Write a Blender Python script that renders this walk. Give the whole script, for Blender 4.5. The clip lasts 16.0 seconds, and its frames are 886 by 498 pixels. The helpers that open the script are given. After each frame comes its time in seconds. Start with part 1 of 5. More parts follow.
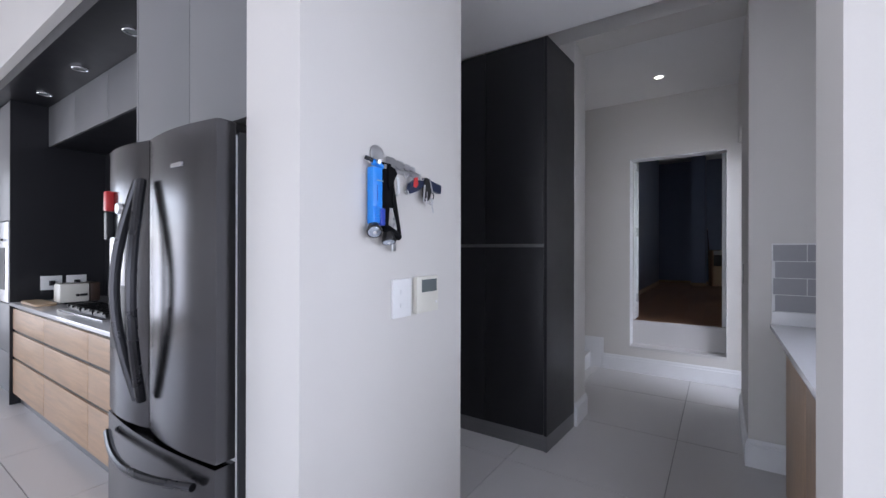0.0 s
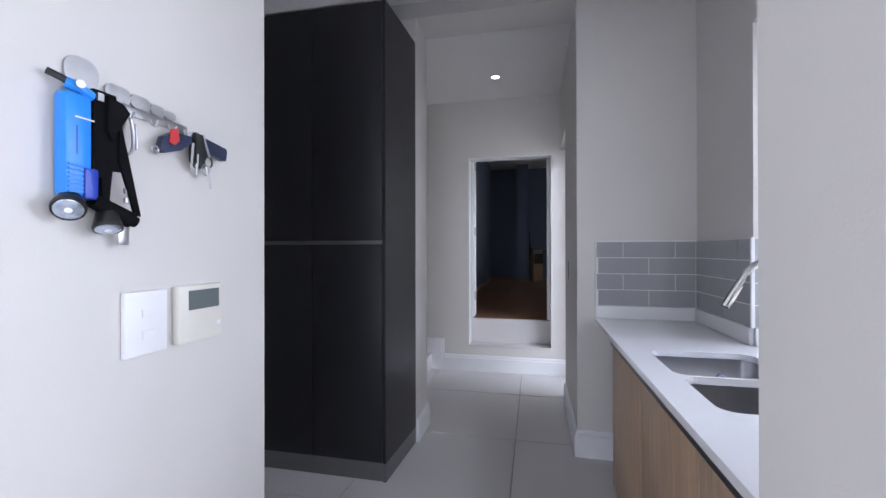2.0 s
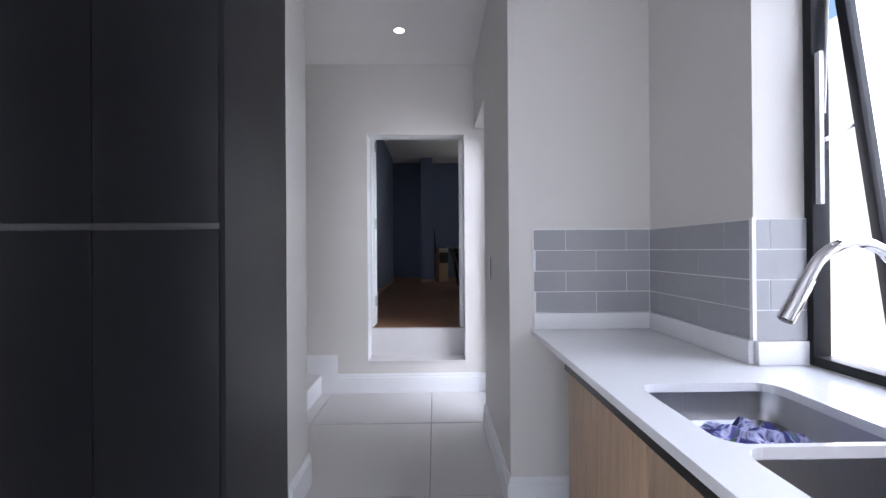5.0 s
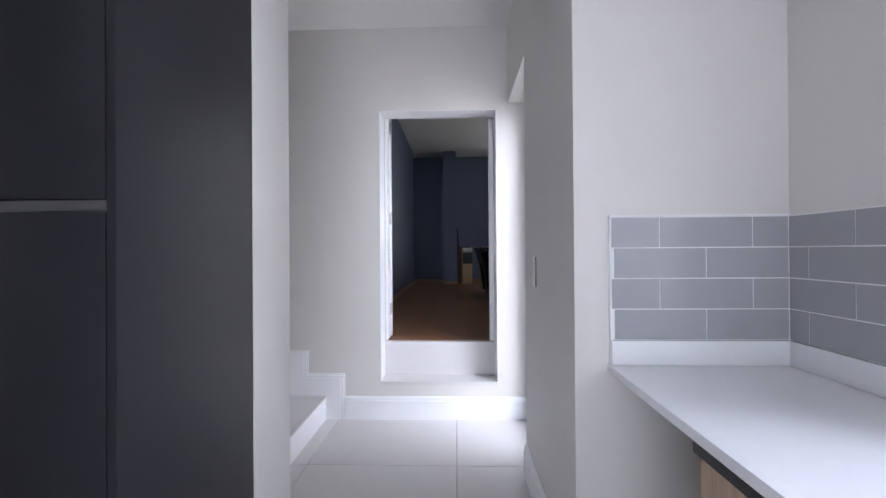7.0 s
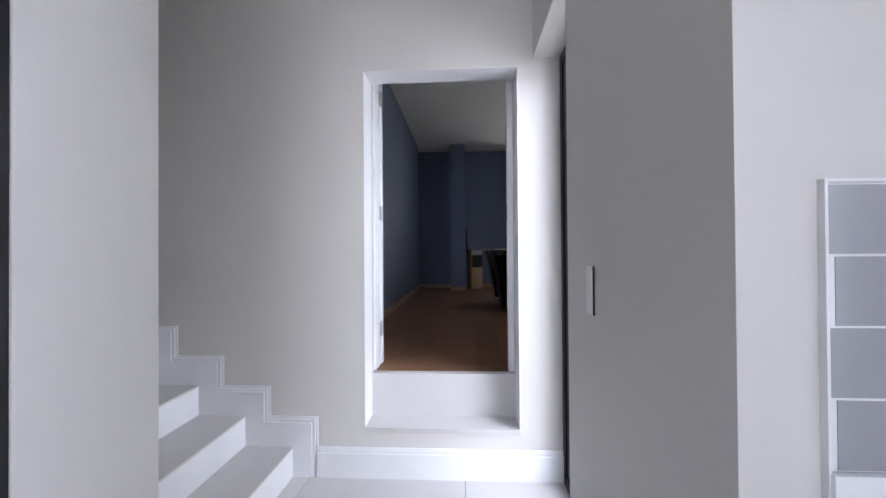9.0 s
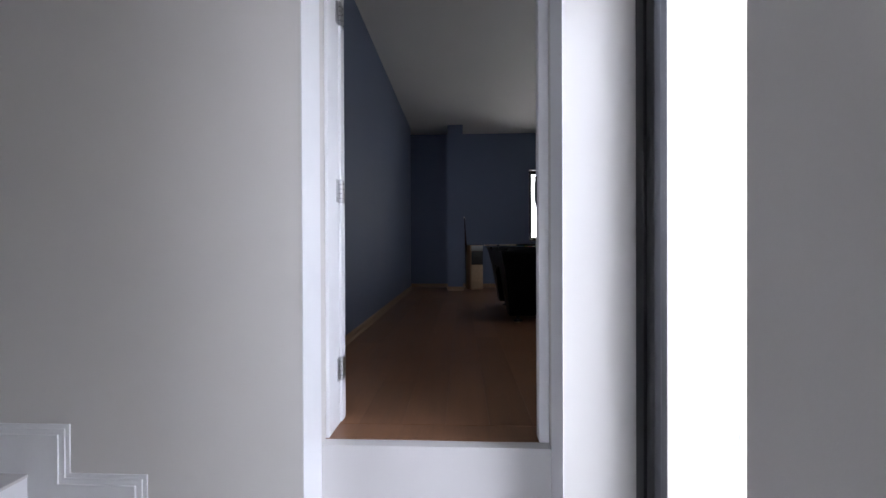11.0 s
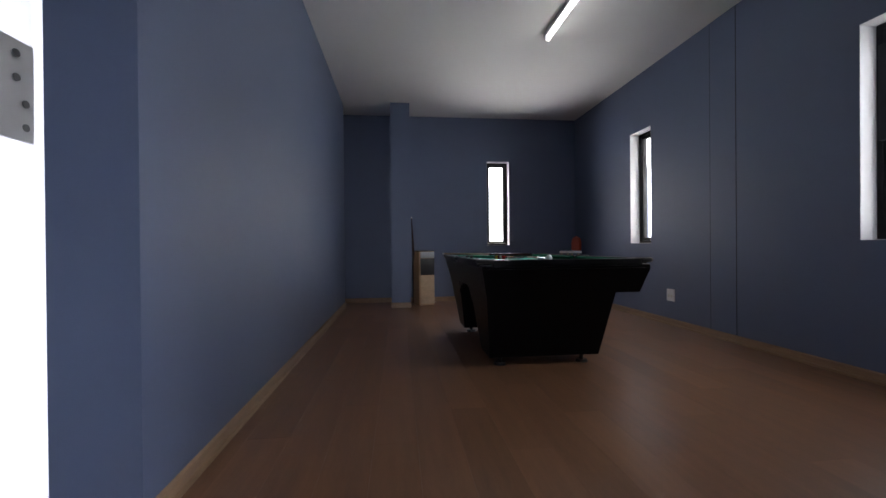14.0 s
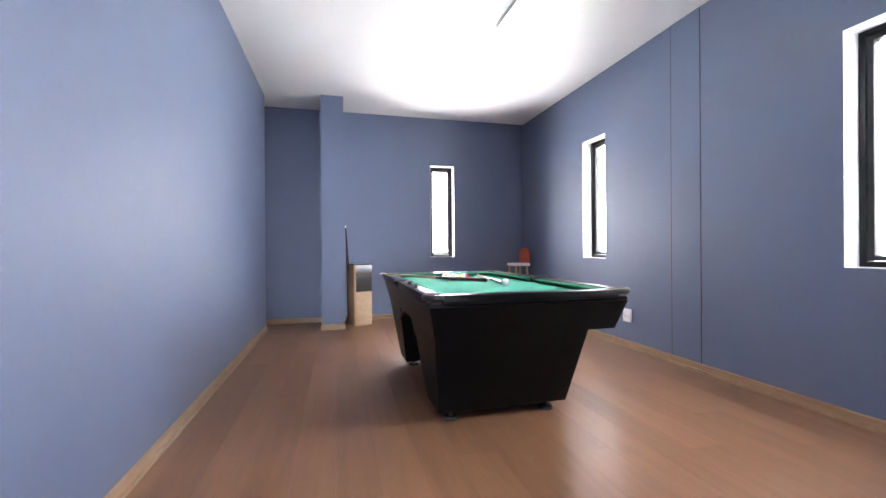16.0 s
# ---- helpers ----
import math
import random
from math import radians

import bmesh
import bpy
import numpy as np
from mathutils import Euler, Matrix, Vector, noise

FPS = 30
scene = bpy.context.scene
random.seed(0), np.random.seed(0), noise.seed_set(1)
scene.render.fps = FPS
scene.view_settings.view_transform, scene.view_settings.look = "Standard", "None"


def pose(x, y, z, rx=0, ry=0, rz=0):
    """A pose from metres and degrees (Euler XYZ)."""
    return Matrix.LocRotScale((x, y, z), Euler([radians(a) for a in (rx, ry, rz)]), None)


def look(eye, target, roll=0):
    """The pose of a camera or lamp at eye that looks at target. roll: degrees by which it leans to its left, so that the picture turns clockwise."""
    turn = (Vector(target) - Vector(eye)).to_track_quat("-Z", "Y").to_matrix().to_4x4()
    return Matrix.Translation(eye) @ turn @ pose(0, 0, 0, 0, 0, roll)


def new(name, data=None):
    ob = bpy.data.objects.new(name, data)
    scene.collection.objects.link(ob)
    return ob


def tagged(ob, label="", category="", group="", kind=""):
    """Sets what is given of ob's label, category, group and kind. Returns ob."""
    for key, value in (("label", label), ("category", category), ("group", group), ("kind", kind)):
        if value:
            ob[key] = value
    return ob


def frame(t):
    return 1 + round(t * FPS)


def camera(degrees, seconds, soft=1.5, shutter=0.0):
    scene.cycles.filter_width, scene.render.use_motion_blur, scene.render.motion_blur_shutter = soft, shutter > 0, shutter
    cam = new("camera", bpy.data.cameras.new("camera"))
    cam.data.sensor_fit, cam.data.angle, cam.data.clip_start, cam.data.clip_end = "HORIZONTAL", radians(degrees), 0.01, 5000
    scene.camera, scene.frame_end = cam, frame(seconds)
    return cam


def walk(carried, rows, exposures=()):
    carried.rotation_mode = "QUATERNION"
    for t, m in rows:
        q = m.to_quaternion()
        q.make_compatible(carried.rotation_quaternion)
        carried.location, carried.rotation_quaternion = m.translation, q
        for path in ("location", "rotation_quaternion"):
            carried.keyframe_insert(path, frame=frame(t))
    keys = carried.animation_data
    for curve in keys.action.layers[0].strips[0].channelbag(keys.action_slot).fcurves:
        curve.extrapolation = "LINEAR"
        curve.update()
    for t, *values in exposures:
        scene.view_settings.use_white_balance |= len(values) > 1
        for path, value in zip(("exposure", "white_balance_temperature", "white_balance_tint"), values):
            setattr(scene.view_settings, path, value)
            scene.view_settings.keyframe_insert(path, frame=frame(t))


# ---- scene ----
cam = camera(94.1, 16.0)
PATH = [
    (0, (0.333, 0.192, 1.371), (-0.781, 1.854, 1.373), 0.1),
    (0.5, (0.291, 0.288, 1.36), (-0.647, 2.054, 1.362), 0.0),
    (1, (0.239, 0.415, 1.368), (-0.52, 2.265, 1.37), 0.0),
    (1.5, (0.207, 0.533, 1.367), (-0.391, 2.442, 1.369), -0.1),
    (2, (0.209, 0.619, 1.353), (-0.22, 2.572, 1.358), -0.1),
    (2.5, (0.199, 0.719, 1.332), (-0.095, 2.697, 1.336), -0.1),
    (3, (0.187, 0.842, 1.33), (0.038, 2.836, 1.334), -0.2),
    (5.5, (0.107, 1.578, 1.303), (0.148, 3.578, 1.31), -0.4),
    (6, (0.099, 1.761, 1.311), (0.104, 3.761, 1.318), -0.4),
    (6.5, (0.079, 1.9, 1.312), (0.052, 3.9, 1.319), -0.4),
    (7, (0.089, 2.04, 1.296), (0.022, 4.039, 1.305), -0.4),
    (7.5, (0.122, 2.233, 1.305), (0.026, 4.231, 1.314), -0.5),
    (8, (0.142, 2.422, 1.314), (0.023, 4.418, 1.32), -0.4),
    (8.5, (0.13, 2.565, 1.309), (0.004, 4.561, 1.32), -0.4),
    (9, (0.09, 2.825, 1.309), (-0.019, 4.822, 1.327), -0.4),
    (11.5, (0.038, 4.03, 1.337), (-0.042, 6.028, 1.323), -0.1),
    (12, (0.011, 4.262, 1.332), (0.021, 6.262, 1.321), -0.1),
    (12.5, (-0.011, 4.495, 1.33), (0.061, 6.494, 1.325), -0.3),
    (13, (-0.019, 4.722, 1.352), (0.093, 6.719, 1.344), -0.1),
    (13.5, (-0.05, 4.992, 1.37), (0.104, 6.987, 1.363), -0.1),
    (14, (-0.099, 5.174, 1.419), (0.116, 7.163, 1.41), -0.5),
    (14.5, (-0.094, 5.315, 1.431), (0.204, 7.292, 1.425), -0.4),
    (15, (-0.082, 5.431, 1.451), (0.287, 7.396, 1.447), -0.5),
    (15.5, (-0.059, 5.608, 1.481), (0.372, 7.561, 1.478), -0.4),
    (16, (-0.01, 5.769, 1.568), (0.487, 7.706, 1.565), -0.4),
]
EXPOSURES = [(0, 0.1), (1.5, 0.35), (3, 0.75), (5.5, 1.0), (7, 1.3), (9, 1.3), (11.5, 0.9), (12.5, 0.7), (13.5, 1.25), (14, 2.05), (14.5, 3.4), (15, 4.0), (16, 4.45)]
walk(cam, [(t, look(eye, target, roll)) for t, eye, target, roll in PATH], EXPOSURES)

# ---------- world and lights ----------
SUN_EL, SUN_AZ = radians(60), radians(275)
world = bpy.data.worlds.new("sky")
scene.world = world
world.use_nodes = True
wn = world.node_tree
sky = wn.nodes.new("ShaderNodeTexSky")
sky.sky_type, sky.sun_disc, sky.sun_elevation, sky.sun_rotation = "NISHITA", False, SUN_EL, SUN_AZ
wn.links.new(sky.outputs[0], wn.nodes["Background"].inputs[0])
wn.nodes["Background"].inputs[1].default_value = 0.15
sun_data = bpy.data.lights.new("sun", "SUN")
sun_data.energy, sun_data.angle, sun_data.color = 4.0, radians(0.5), (1.0, 0.95, 0.88)
sun = new("sun", sun_data)
sun_dir = Vector((math.sin(SUN_AZ) * math.cos(SUN_EL), math.cos(SUN_AZ) * math.cos(SUN_EL), math.sin(SUN_EL)))
sun.matrix_world = look(sun_dir * 30, (0, 0, 0))


def area(name, eye, target, w, h, watts, colour=(0.86, 0.92, 1.0)):
    d = bpy.data.lights.new(name, "AREA")
    d.shape, d.size, d.size_y, d.energy, d.color = "RECTANGLE", w, h, watts, colour
    ob = new(name, d)
    ob.matrix_world = look(eye, target)
    return ob


# daylight standing in the openings; kitchen south and east ones are added, unseen
area("fill_kitchen_south", (-1.0, -3.45, 1.25), (-1.0, 0, 1.25), 5.8, 2.3, 110, (0.76, 0.80, 0.98))
area("fill_kitchen_east", (3.95, -1.3, 1.35), (0, -0.6, 1.35), 3.4, 2.3, 82, (0.74, 0.80, 1.0))
area("daylight_hall_door", (0.95, 4.72, 1.3), (0.0, 4.72, 1.25), 1.0, 2.4, 7, (1.0, 0.95, 0.90))
area("daylight_scullery", (2.5, 3.0, 2.2), (1.4, 2.8, 1.65), 3.5, 3.0, 145, (0.76, 0.81, 1.0))
area("daylight_kitchen_west", (-7.15, -1.2, 1.3), (0, -0.4, 1.2), 2.8, 2.0, 65, (0.80, 0.84, 1.0))
area("daylight_window_back", (1.52, 12.04, 2.12), (1.52, 9, 1.6), 0.6, 1.8, 15, (0.98, 0.95, 0.97))
area("daylight_window_side", (3.13, 9.9, 2.12), (0, 9.7, 1.6), 0.7, 1.8, 8, (1.0, 0.95, 0.93))
area("daylight_window_wide", (3.13, 7.0, 2.12), (0, 7.0, 1.6), 1.3, 1.8, 8, (0.97, 0.95, 0.97))

# ---------- materials ----------


def mat(name, colour, rough=0.6, metal=0.0, var=0.06, scale=6.0, bump=0.0, fine=120.0, spec=0.5, stretch=None, each=0.0, coat=0.0):
    m = bpy.data.materials.new(name)
    m.use_nodes = True
    nt = m.node_tree
    b = nt.nodes["Principled BSDF"]
    b.inputs["Roughness"].default_value, b.inputs["Metallic"].default_value = rough, metal
    b.inputs["Specular IOR Level"].default_value = spec
    b.inputs["Coat Weight"].default_value = coat
    geo = nt.nodes.new("ShaderNodeNewGeometry")
    mp = nt.nodes.new("ShaderNodeMapping")
    mp.inputs["Scale"].default_value = stretch or (1, 1, 1)
    nt.links.new(geo.outputs["Position"], mp.inputs["Vector"])
    n1, n2 = nt.nodes.new("ShaderNodeTexNoise"), nt.nodes.new("ShaderNodeTexNoise")
    n1.inputs["Scale"].default_value, n1.inputs["Detail"].default_value = scale, 4
    n2.inputs["Scale"].default_value, n2.inputs["Detail"].default_value = fine, 3
    for n in (n1, n2):
        nt.links.new(mp.outputs[0], n.inputs["Vector"])
    mix = nt.nodes.new("ShaderNodeMath")
    mix.operation = "MULTIPLY_ADD"
    mix.inputs[1].default_value = 0.35
    nt.links.new(n2.outputs["Fac"], mix.inputs[0])
    nt.links.new(n1.outputs["Fac"], mix.inputs[2])
    src = mix.outputs[0]
    if each:
        info = nt.nodes.new("ShaderNodeObjectInfo")
        add = nt.nodes.new("ShaderNodeMath")
        add.operation, add.inputs[1].default_value = "MULTIPLY_ADD", each
        nt.links.new(info.outputs["Random"], add.inputs[0])
        nt.links.new(src, add.inputs[2])
        src = add.outputs[0]
    ramp = nt.nodes.new("ShaderNodeMapRange")
    ramp.inputs["From Min"].default_value, ramp.inputs["From Max"].default_value = 0.35, 1.0 + each
    ramp.inputs["To Min"].default_value, ramp.inputs["To Max"].default_value = 1 - var, 1 + var
    nt.links.new(src, ramp.inputs["Value"])
    hsv = nt.nodes.new("ShaderNodeHueSaturation")
    hsv.inputs["Color"].default_value = (*colour, 1)
    nt.links.new(ramp.outputs[0], hsv.inputs["Value"])
    nt.links.new(hsv.outputs[0], b.inputs["Base Color"])
    if rough > 0.05:
        rr = nt.nodes.new("ShaderNodeMapRange")
        rr.inputs["To Min"].default_value, rr.inputs["To Max"].default_value = rough * 0.85, min(1, rough * 1.15)
        nt.links.new(n1.outputs["Fac"], rr.inputs["Value"])
        nt.links.new(rr.outputs[0], b.inputs["Roughness"])
    if bump:
        bp = nt.nodes.new("ShaderNodeBump")
        bp.inputs["Strength"].default_value, bp.inputs["Distance"].default_value = bump, 0.002
        nt.links.new(n2.outputs["Fac"], bp.inputs["Height"])
        nt.links.new(bp.outputs[0], b.inputs["Normal"])
    return m


def glowing(name, colour, strength):
    m = mat(name, colour, 0.4)
    b = m.node_tree.nodes["Principled BSDF"]
    b.inputs["Emission Color"].default_value, b.inputs["Emission Strength"].default_value = (*colour, 1), strength
    return m


def glass_mat(name, tint=(0.95, 0.98, 1.0)):
    m = bpy.data.materials.new(name)
    m.use_nodes = True
    b = m.node_tree.nodes["Principled BSDF"]
    b.inputs["Base Color"].default_value = (*tint, 1)
    b.inputs["Roughness"].default_value, b.inputs["Transmission Weight"].default_value = 0.01, 1.0
    return m


M_WALL = mat("warm white wall paint", (0.63, 0.607, 0.578), 0.55, var=0.03, scale=2.0, bump=0.12, fine=260)
M_CEIL = mat("white ceiling paint", (0.78, 0.77, 0.76), 0.7, var=0.03, scale=1.5, bump=0.1, fine=200)
M_BLUE = mat("blue wall paint", (0.113, 0.142, 0.224), 0.55, var=0.05, scale=1.6, bump=0.15, fine=220)
M_TRIM = mat("white gloss trim", (0.76, 0.76, 0.77), 0.35, var=0.03)
M_FLOORTILE = mat("pale porcelain floor tile", (0.58, 0.56, 0.55), 0.32, var=0.02, scale=3.0, each=0.12)
M_GROUT = mat("grey floor grout", (0.25, 0.24, 0.24), 0.9, var=0.15, scale=30)
M_SPLASH = mat("grey glazed wall tile", (0.33, 0.33, 0.345), 0.18, var=0.05, scale=5, bump=0.05, fine=40, each=0.2)
M_WGROUT = mat("white wall grout", (0.75, 0.75, 0.75), 0.9, var=0.05, scale=40)
M_DARK = mat("charcoal matt laminate", (0.014, 0.014, 0.017), 0.36, var=0.08, scale=8, bump=0.04, spec=0.4)
M_GREYLAM = mat("mid grey matt laminate", (0.16, 0.16, 0.165), 0.4, var=0.05, scale=6, bump=0.04)
M_ALUSTRIP = mat("brushed aluminium", (0.26, 0.26, 0.27), 0.38, 1.0, var=0.08, scale=4, stretch=(1, 1, 20))
M_WOODLAM = mat("pale oak laminate", (0.42, 0.29, 0.19), 0.45, var=0.28, scale=5, fine=40, stretch=(9, 9, 0.7), bump=0.1)
M_OAKDRAWER = mat("oak drawer laminate", (0.45, 0.30, 0.19), 0.45, var=0.22, scale=5, fine=40, stretch=(0.7, 9, 9), bump=0.1)
M_STONE = mat("white engineered stone", (0.76, 0.76, 0.77), 0.1, var=0.015, scale=60, fine=300)
M_STEEL = mat("brushed stainless steel", (0.4, 0.4, 0.41), 0.3, 1.0, var=0.06, scale=10, stretch=(12, 1, 1))
M_CHROME = mat("polished chrome", (0.72, 0.72, 0.74), 0.06, 1.0, var=0.02)
M_FRIDGE = mat("dark stainless steel", (0.12, 0.12, 0.13), 0.2, 1.0, var=0.015, scale=3, fine=60, stretch=(1, 1, 6))
M_FRIDGEDARK = mat("dark satin handle metal", (0.06, 0.06, 0.065), 0.28, 1.0, var=0.03)
M_FRIDGESIDE = mat("fridge side grey", (0.05, 0.05, 0.055), 0.45, var=0.05)
M_BRIGHT = mat("bright satin steel", (0.5, 0.5, 0.51), 0.32, 1.0, var=0.05, scale=30)
M_WIRE = mat("dark chrome wire", (0.22, 0.22, 0.23), 0.2, 1.0, var=0.05)
M_WEB = mat("black webbing", (0.006, 0.006, 0.007), 0.9, var=0.2, scale=60, spec=0.1)
M_NAVY = mat("navy plastic", (0.012, 0.022, 0.06), 0.35, var=0.08)
M_LENS = mat("clear torch reflector", (0.55, 0.62, 0.72), 0.12, 0.8, var=0.25, scale=90)
M_BLUEDARK = mat("dark blue plastic", (0.015, 0.05, 0.42), 0.3, var=0.05)
M_BLACK = mat("black plastic", (0.012, 0.012, 0.013), 0.35, var=0.1)
M_ALU = mat("charcoal powder-coated aluminium", (0.012, 0.012, 0.015), 0.5, var=0.08, spec=0.25)
M_GLASS = glass_mat("window glass")
M_PLASTIC = mat("white plastic", (0.78, 0.78, 0.78), 0.3, var=0.02)
M_CREAM = mat("cream plastic", (0.66, 0.64, 0.57), 0.35, var=0.03)
M_LCD = mat("grey display", (0.12, 0.14, 0.14), 0.2, var=0.05)
M_WOODFLOOR = mat("brown laminate plank", (0.215, 0.108, 0.058), 0.36, var=0.34, scale=3, fine=30, stretch=(7, 0.7, 1), spec=0.4, each=0.45)
M_FLOORGAP = mat("dark plank joint", (0.12, 0.065, 0.04), 0.7, var=0.1)
M_SKIRTWOOD = mat("oak skirting", (0.30, 0.19, 0.11), 0.45, var=0.2, scale=6, stretch=(6, 1, 6))
M_TABLE = mat("black ash laminate", (0.0032, 0.0032, 0.0038), 0.34, var=0.15, scale=8, spec=0.1, bump=0.05, stretch=(2, 2, 10))
M_FELT = mat("green billiard cloth", (0.055, 0.36, 0.25), 0.95, var=0.06, scale=20, fine=500, bump=0.3, spec=0.1)
M_CUSHION = mat("dark green cushion cloth", (0.012, 0.15, 0.085), 0.9, var=0.06, scale=20, fine=500, bump=0.2, spec=0.1)
M_BLUETORCH = mat("blue plastic", (0.02, 0.26, 0.80), 0.3, var=0.04)
M_RED = mat("red plastic", (0.5, 0.03, 0.03), 0.35, var=0.05)
M_ORANGE = mat("orange-red plastic", (0.62, 0.085, 0.03), 0.4, var=0.06)
M_CHAIRWOOD = mat("pale wood", (0.45, 0.32, 0.2), 0.5, var=0.15, scale=20)
M_CHAIRDARK = mat("dark brown plastic", (0.05, 0.03, 0.022), 0.35, var=0.1)
M_BEECH = mat("beech veneer", (0.44, 0.27, 0.15), 0.45, var=0.15, scale=5, stretch=(8, 8, 0.7))
M_CUEWOOD = mat("dark cue wood", (0.035, 0.014, 0.012), 0.25, var=0.2, scale=20)
M_ASPHALT = mat("outdoor paving", (0.42, 0.40, 0.37), 0.9, var=0.15, scale=2, bump=0.3)
M_OUTWALL = mat("outdoor plaster", (0.75, 0.73, 0.7), 0.9, var=0.06, scale=2, bump=0.3)
M_LAMPLIT = glowing("lit lamp diffuser", (1.0, 0.97, 0.92), 6.0)
M_TUBE = glowing("lit fluorescent tube", (1.0, 0.98, 0.96), 2.2)
M_LEAF = mat("leaf green", (0.05, 0.11, 0.03), 0.6, var=0.3, scale=30)

# ---------- mesh helpers ----------
BASE = {}


def box(bm, x0, y0, z0, x1, y1, z1, bevel=0.0, m=None):
    r = bmesh.ops.create_cube(bm, size=1.0)
    vs = r["verts"]
    bmesh.ops.scale(bm, vec=(abs(x1 - x0), abs(y1 - y0), abs(z1 - z0)), verts=vs)
    bmesh.ops.translate(bm, vec=((x0 + x1) / 2, (y0 + y1) / 2, (z0 + z1) / 2), verts=vs)
    if bevel:
        es = list({e for v in vs for e in v.link_edges})
        vs = [v for v in bmesh.ops.bevel(bm, geom=es, offset=bevel, segments=2, affect="EDGES", profile=0.6)["verts"]]
    if m:
        bmesh.ops.transform(bm, matrix=m, verts=list({v for v in vs}))
    return bm


def bx(*a, bevel=0.0):
    return box(bmesh.new(), *a, bevel=bevel)


def rod(bm, a, b, r0, r1=None, seg=12):
    a, b = Vector(a), Vector(b)
    d = b - a
    r = bmesh.ops.create_cone(bm, cap_ends=True, segments=seg, radius1=r0, radius2=r0 if r1 is None else r1, depth=d.length)
    q = d.to_track_quat("Z", "Y").to_matrix().to_4x4()
    bmesh.ops.transform(bm, matrix=Matrix.Translation((a + b) / 2) @ q, verts=r["verts"])
    return bm


def rd(*a, seg=12):
    return rod(bmesh.new(), *a, seg=seg)


def tube(bm, pts, r, seg=10):
    pts = [Vector(p) for p in pts]
    rings = []
    for i, p in enumerate(pts):
        d = (pts[min(i + 1, len(pts) - 1)] - pts[max(i - 1, 0)]).normalized()
        u = d.orthogonal().normalized() if not rings else (prev - d * prev.dot(d)).normalized()
        prev = u
        w = d.cross(u)
        rings.append([bm.verts.new(p + r * (math.cos(k * math.tau / seg) * u + math.sin(k * math.tau / seg) * w)) for k in range(seg)])
    for a, b in zip(rings, rings[1:]):
        for k in range(seg):
            bm.faces.new((a[k], a[(k + 1) % seg], b[(k + 1) % seg], b[k]))
    bm.faces.new(rings[0][::-1])
    bm.faces.new(rings[-1])
    return bm


def ball(bm, c, r, sx=1, sy=1, sz=1, seg=16):
    r_ = bmesh.ops.create_uvsphere(bm, u_segments=seg, v_segments=seg // 2, radius=r)
    bmesh.ops.transform(bm, matrix=Matrix.Translation(c) @ Matrix.Diagonal((sx, sy, sz, 1)), verts=r_["verts"])
    return bm


def prism(bm, outline, axis, a0, a1):
    """Solid from a closed outline of (u, v) pairs swept along an axis: x takes (y, z), y takes (x, z), z takes (x, y)."""
    def at(u, v, w):
        return {"x": (w, u, v), "y": (u, w, v), "z": (u, v, w)}[axis]
    lo = [bm.verts.new(at(u, v, a0)) for u, v in outline]
    hi = [bm.verts.new(at(u, v, a1)) for u, v in outline]
    n = len(outline)
    for i in range(n):
        bm.faces.new((lo[i], lo[(i + 1) % n], hi[(i + 1) % n], hi[i]))
    bm.faces.new(lo[::-1])
    bm.faces.new(hi)
    return bm


def pr(outline, axis, a0, a1):
    return prism(bmesh.new(), outline, axis, a0, a1)


def rounded(x0, y0, x1, y1, r, n=6):
    out = []
    for cx, cy, a in ((x1 - r, y1 - r, 0), (x0 + r, y1 - r, 90), (x0 + r, y0 + r, 180), (x1 - r, y0 + r, 270)):
        out += [(cx + r * math.cos(radians(a + 90 * k / n)), cy + r * math.sin(radians(a + 90 * k / n))) for k in range(n + 1)]
    return out


def finish(name, bm, material, smooth=None):
    bmesh.ops.recalc_face_normals(bm, faces=bm.faces)
    co = [v.co for v in bm.verts]
    mid = Vector([(min(c[i] for c in co) + max(c[i] for c in co)) / 2 for i in range(3)])
    bmesh.ops.translate(bm, vec=-mid, verts=bm.verts)
    me = bpy.data.meshes.new(name)
    bm.to_mesh(me)
    bm.free()
    me.materials.append(material)
    if smooth:
        me.shade_smooth()
        me.set_sharp_from_angle(angle=radians(smooth))
    ob = new(name, me)
    ob.location = mid
    BASE[ob] = mid
    return ob


def part(name, bm, material, parent, label="", smooth=35):
    ob = finish(name, bm, material, smooth)
    ob.parent = parent
    ob.location = BASE[ob] - BASE[parent]
    if label:
        tagged(ob, label)
    return ob


def thing(name, at, label, category, group=""):
    ob = new(name)
    ob.location = at
    ob.empty_display_size = 0.1
    BASE[ob] = Vector(at)
    return tagged(ob, label, category, group)


def whole(name, bm, material, label, category, group="", smooth=35):
    return tagged(finish(name, bm, material, smooth), label, category, group)


def structure(name, bm, material, label, category="", smooth=None):
    return tagged(finish(name, bm, material, smooth), label, category or name.split("_")[0], kind="structure")


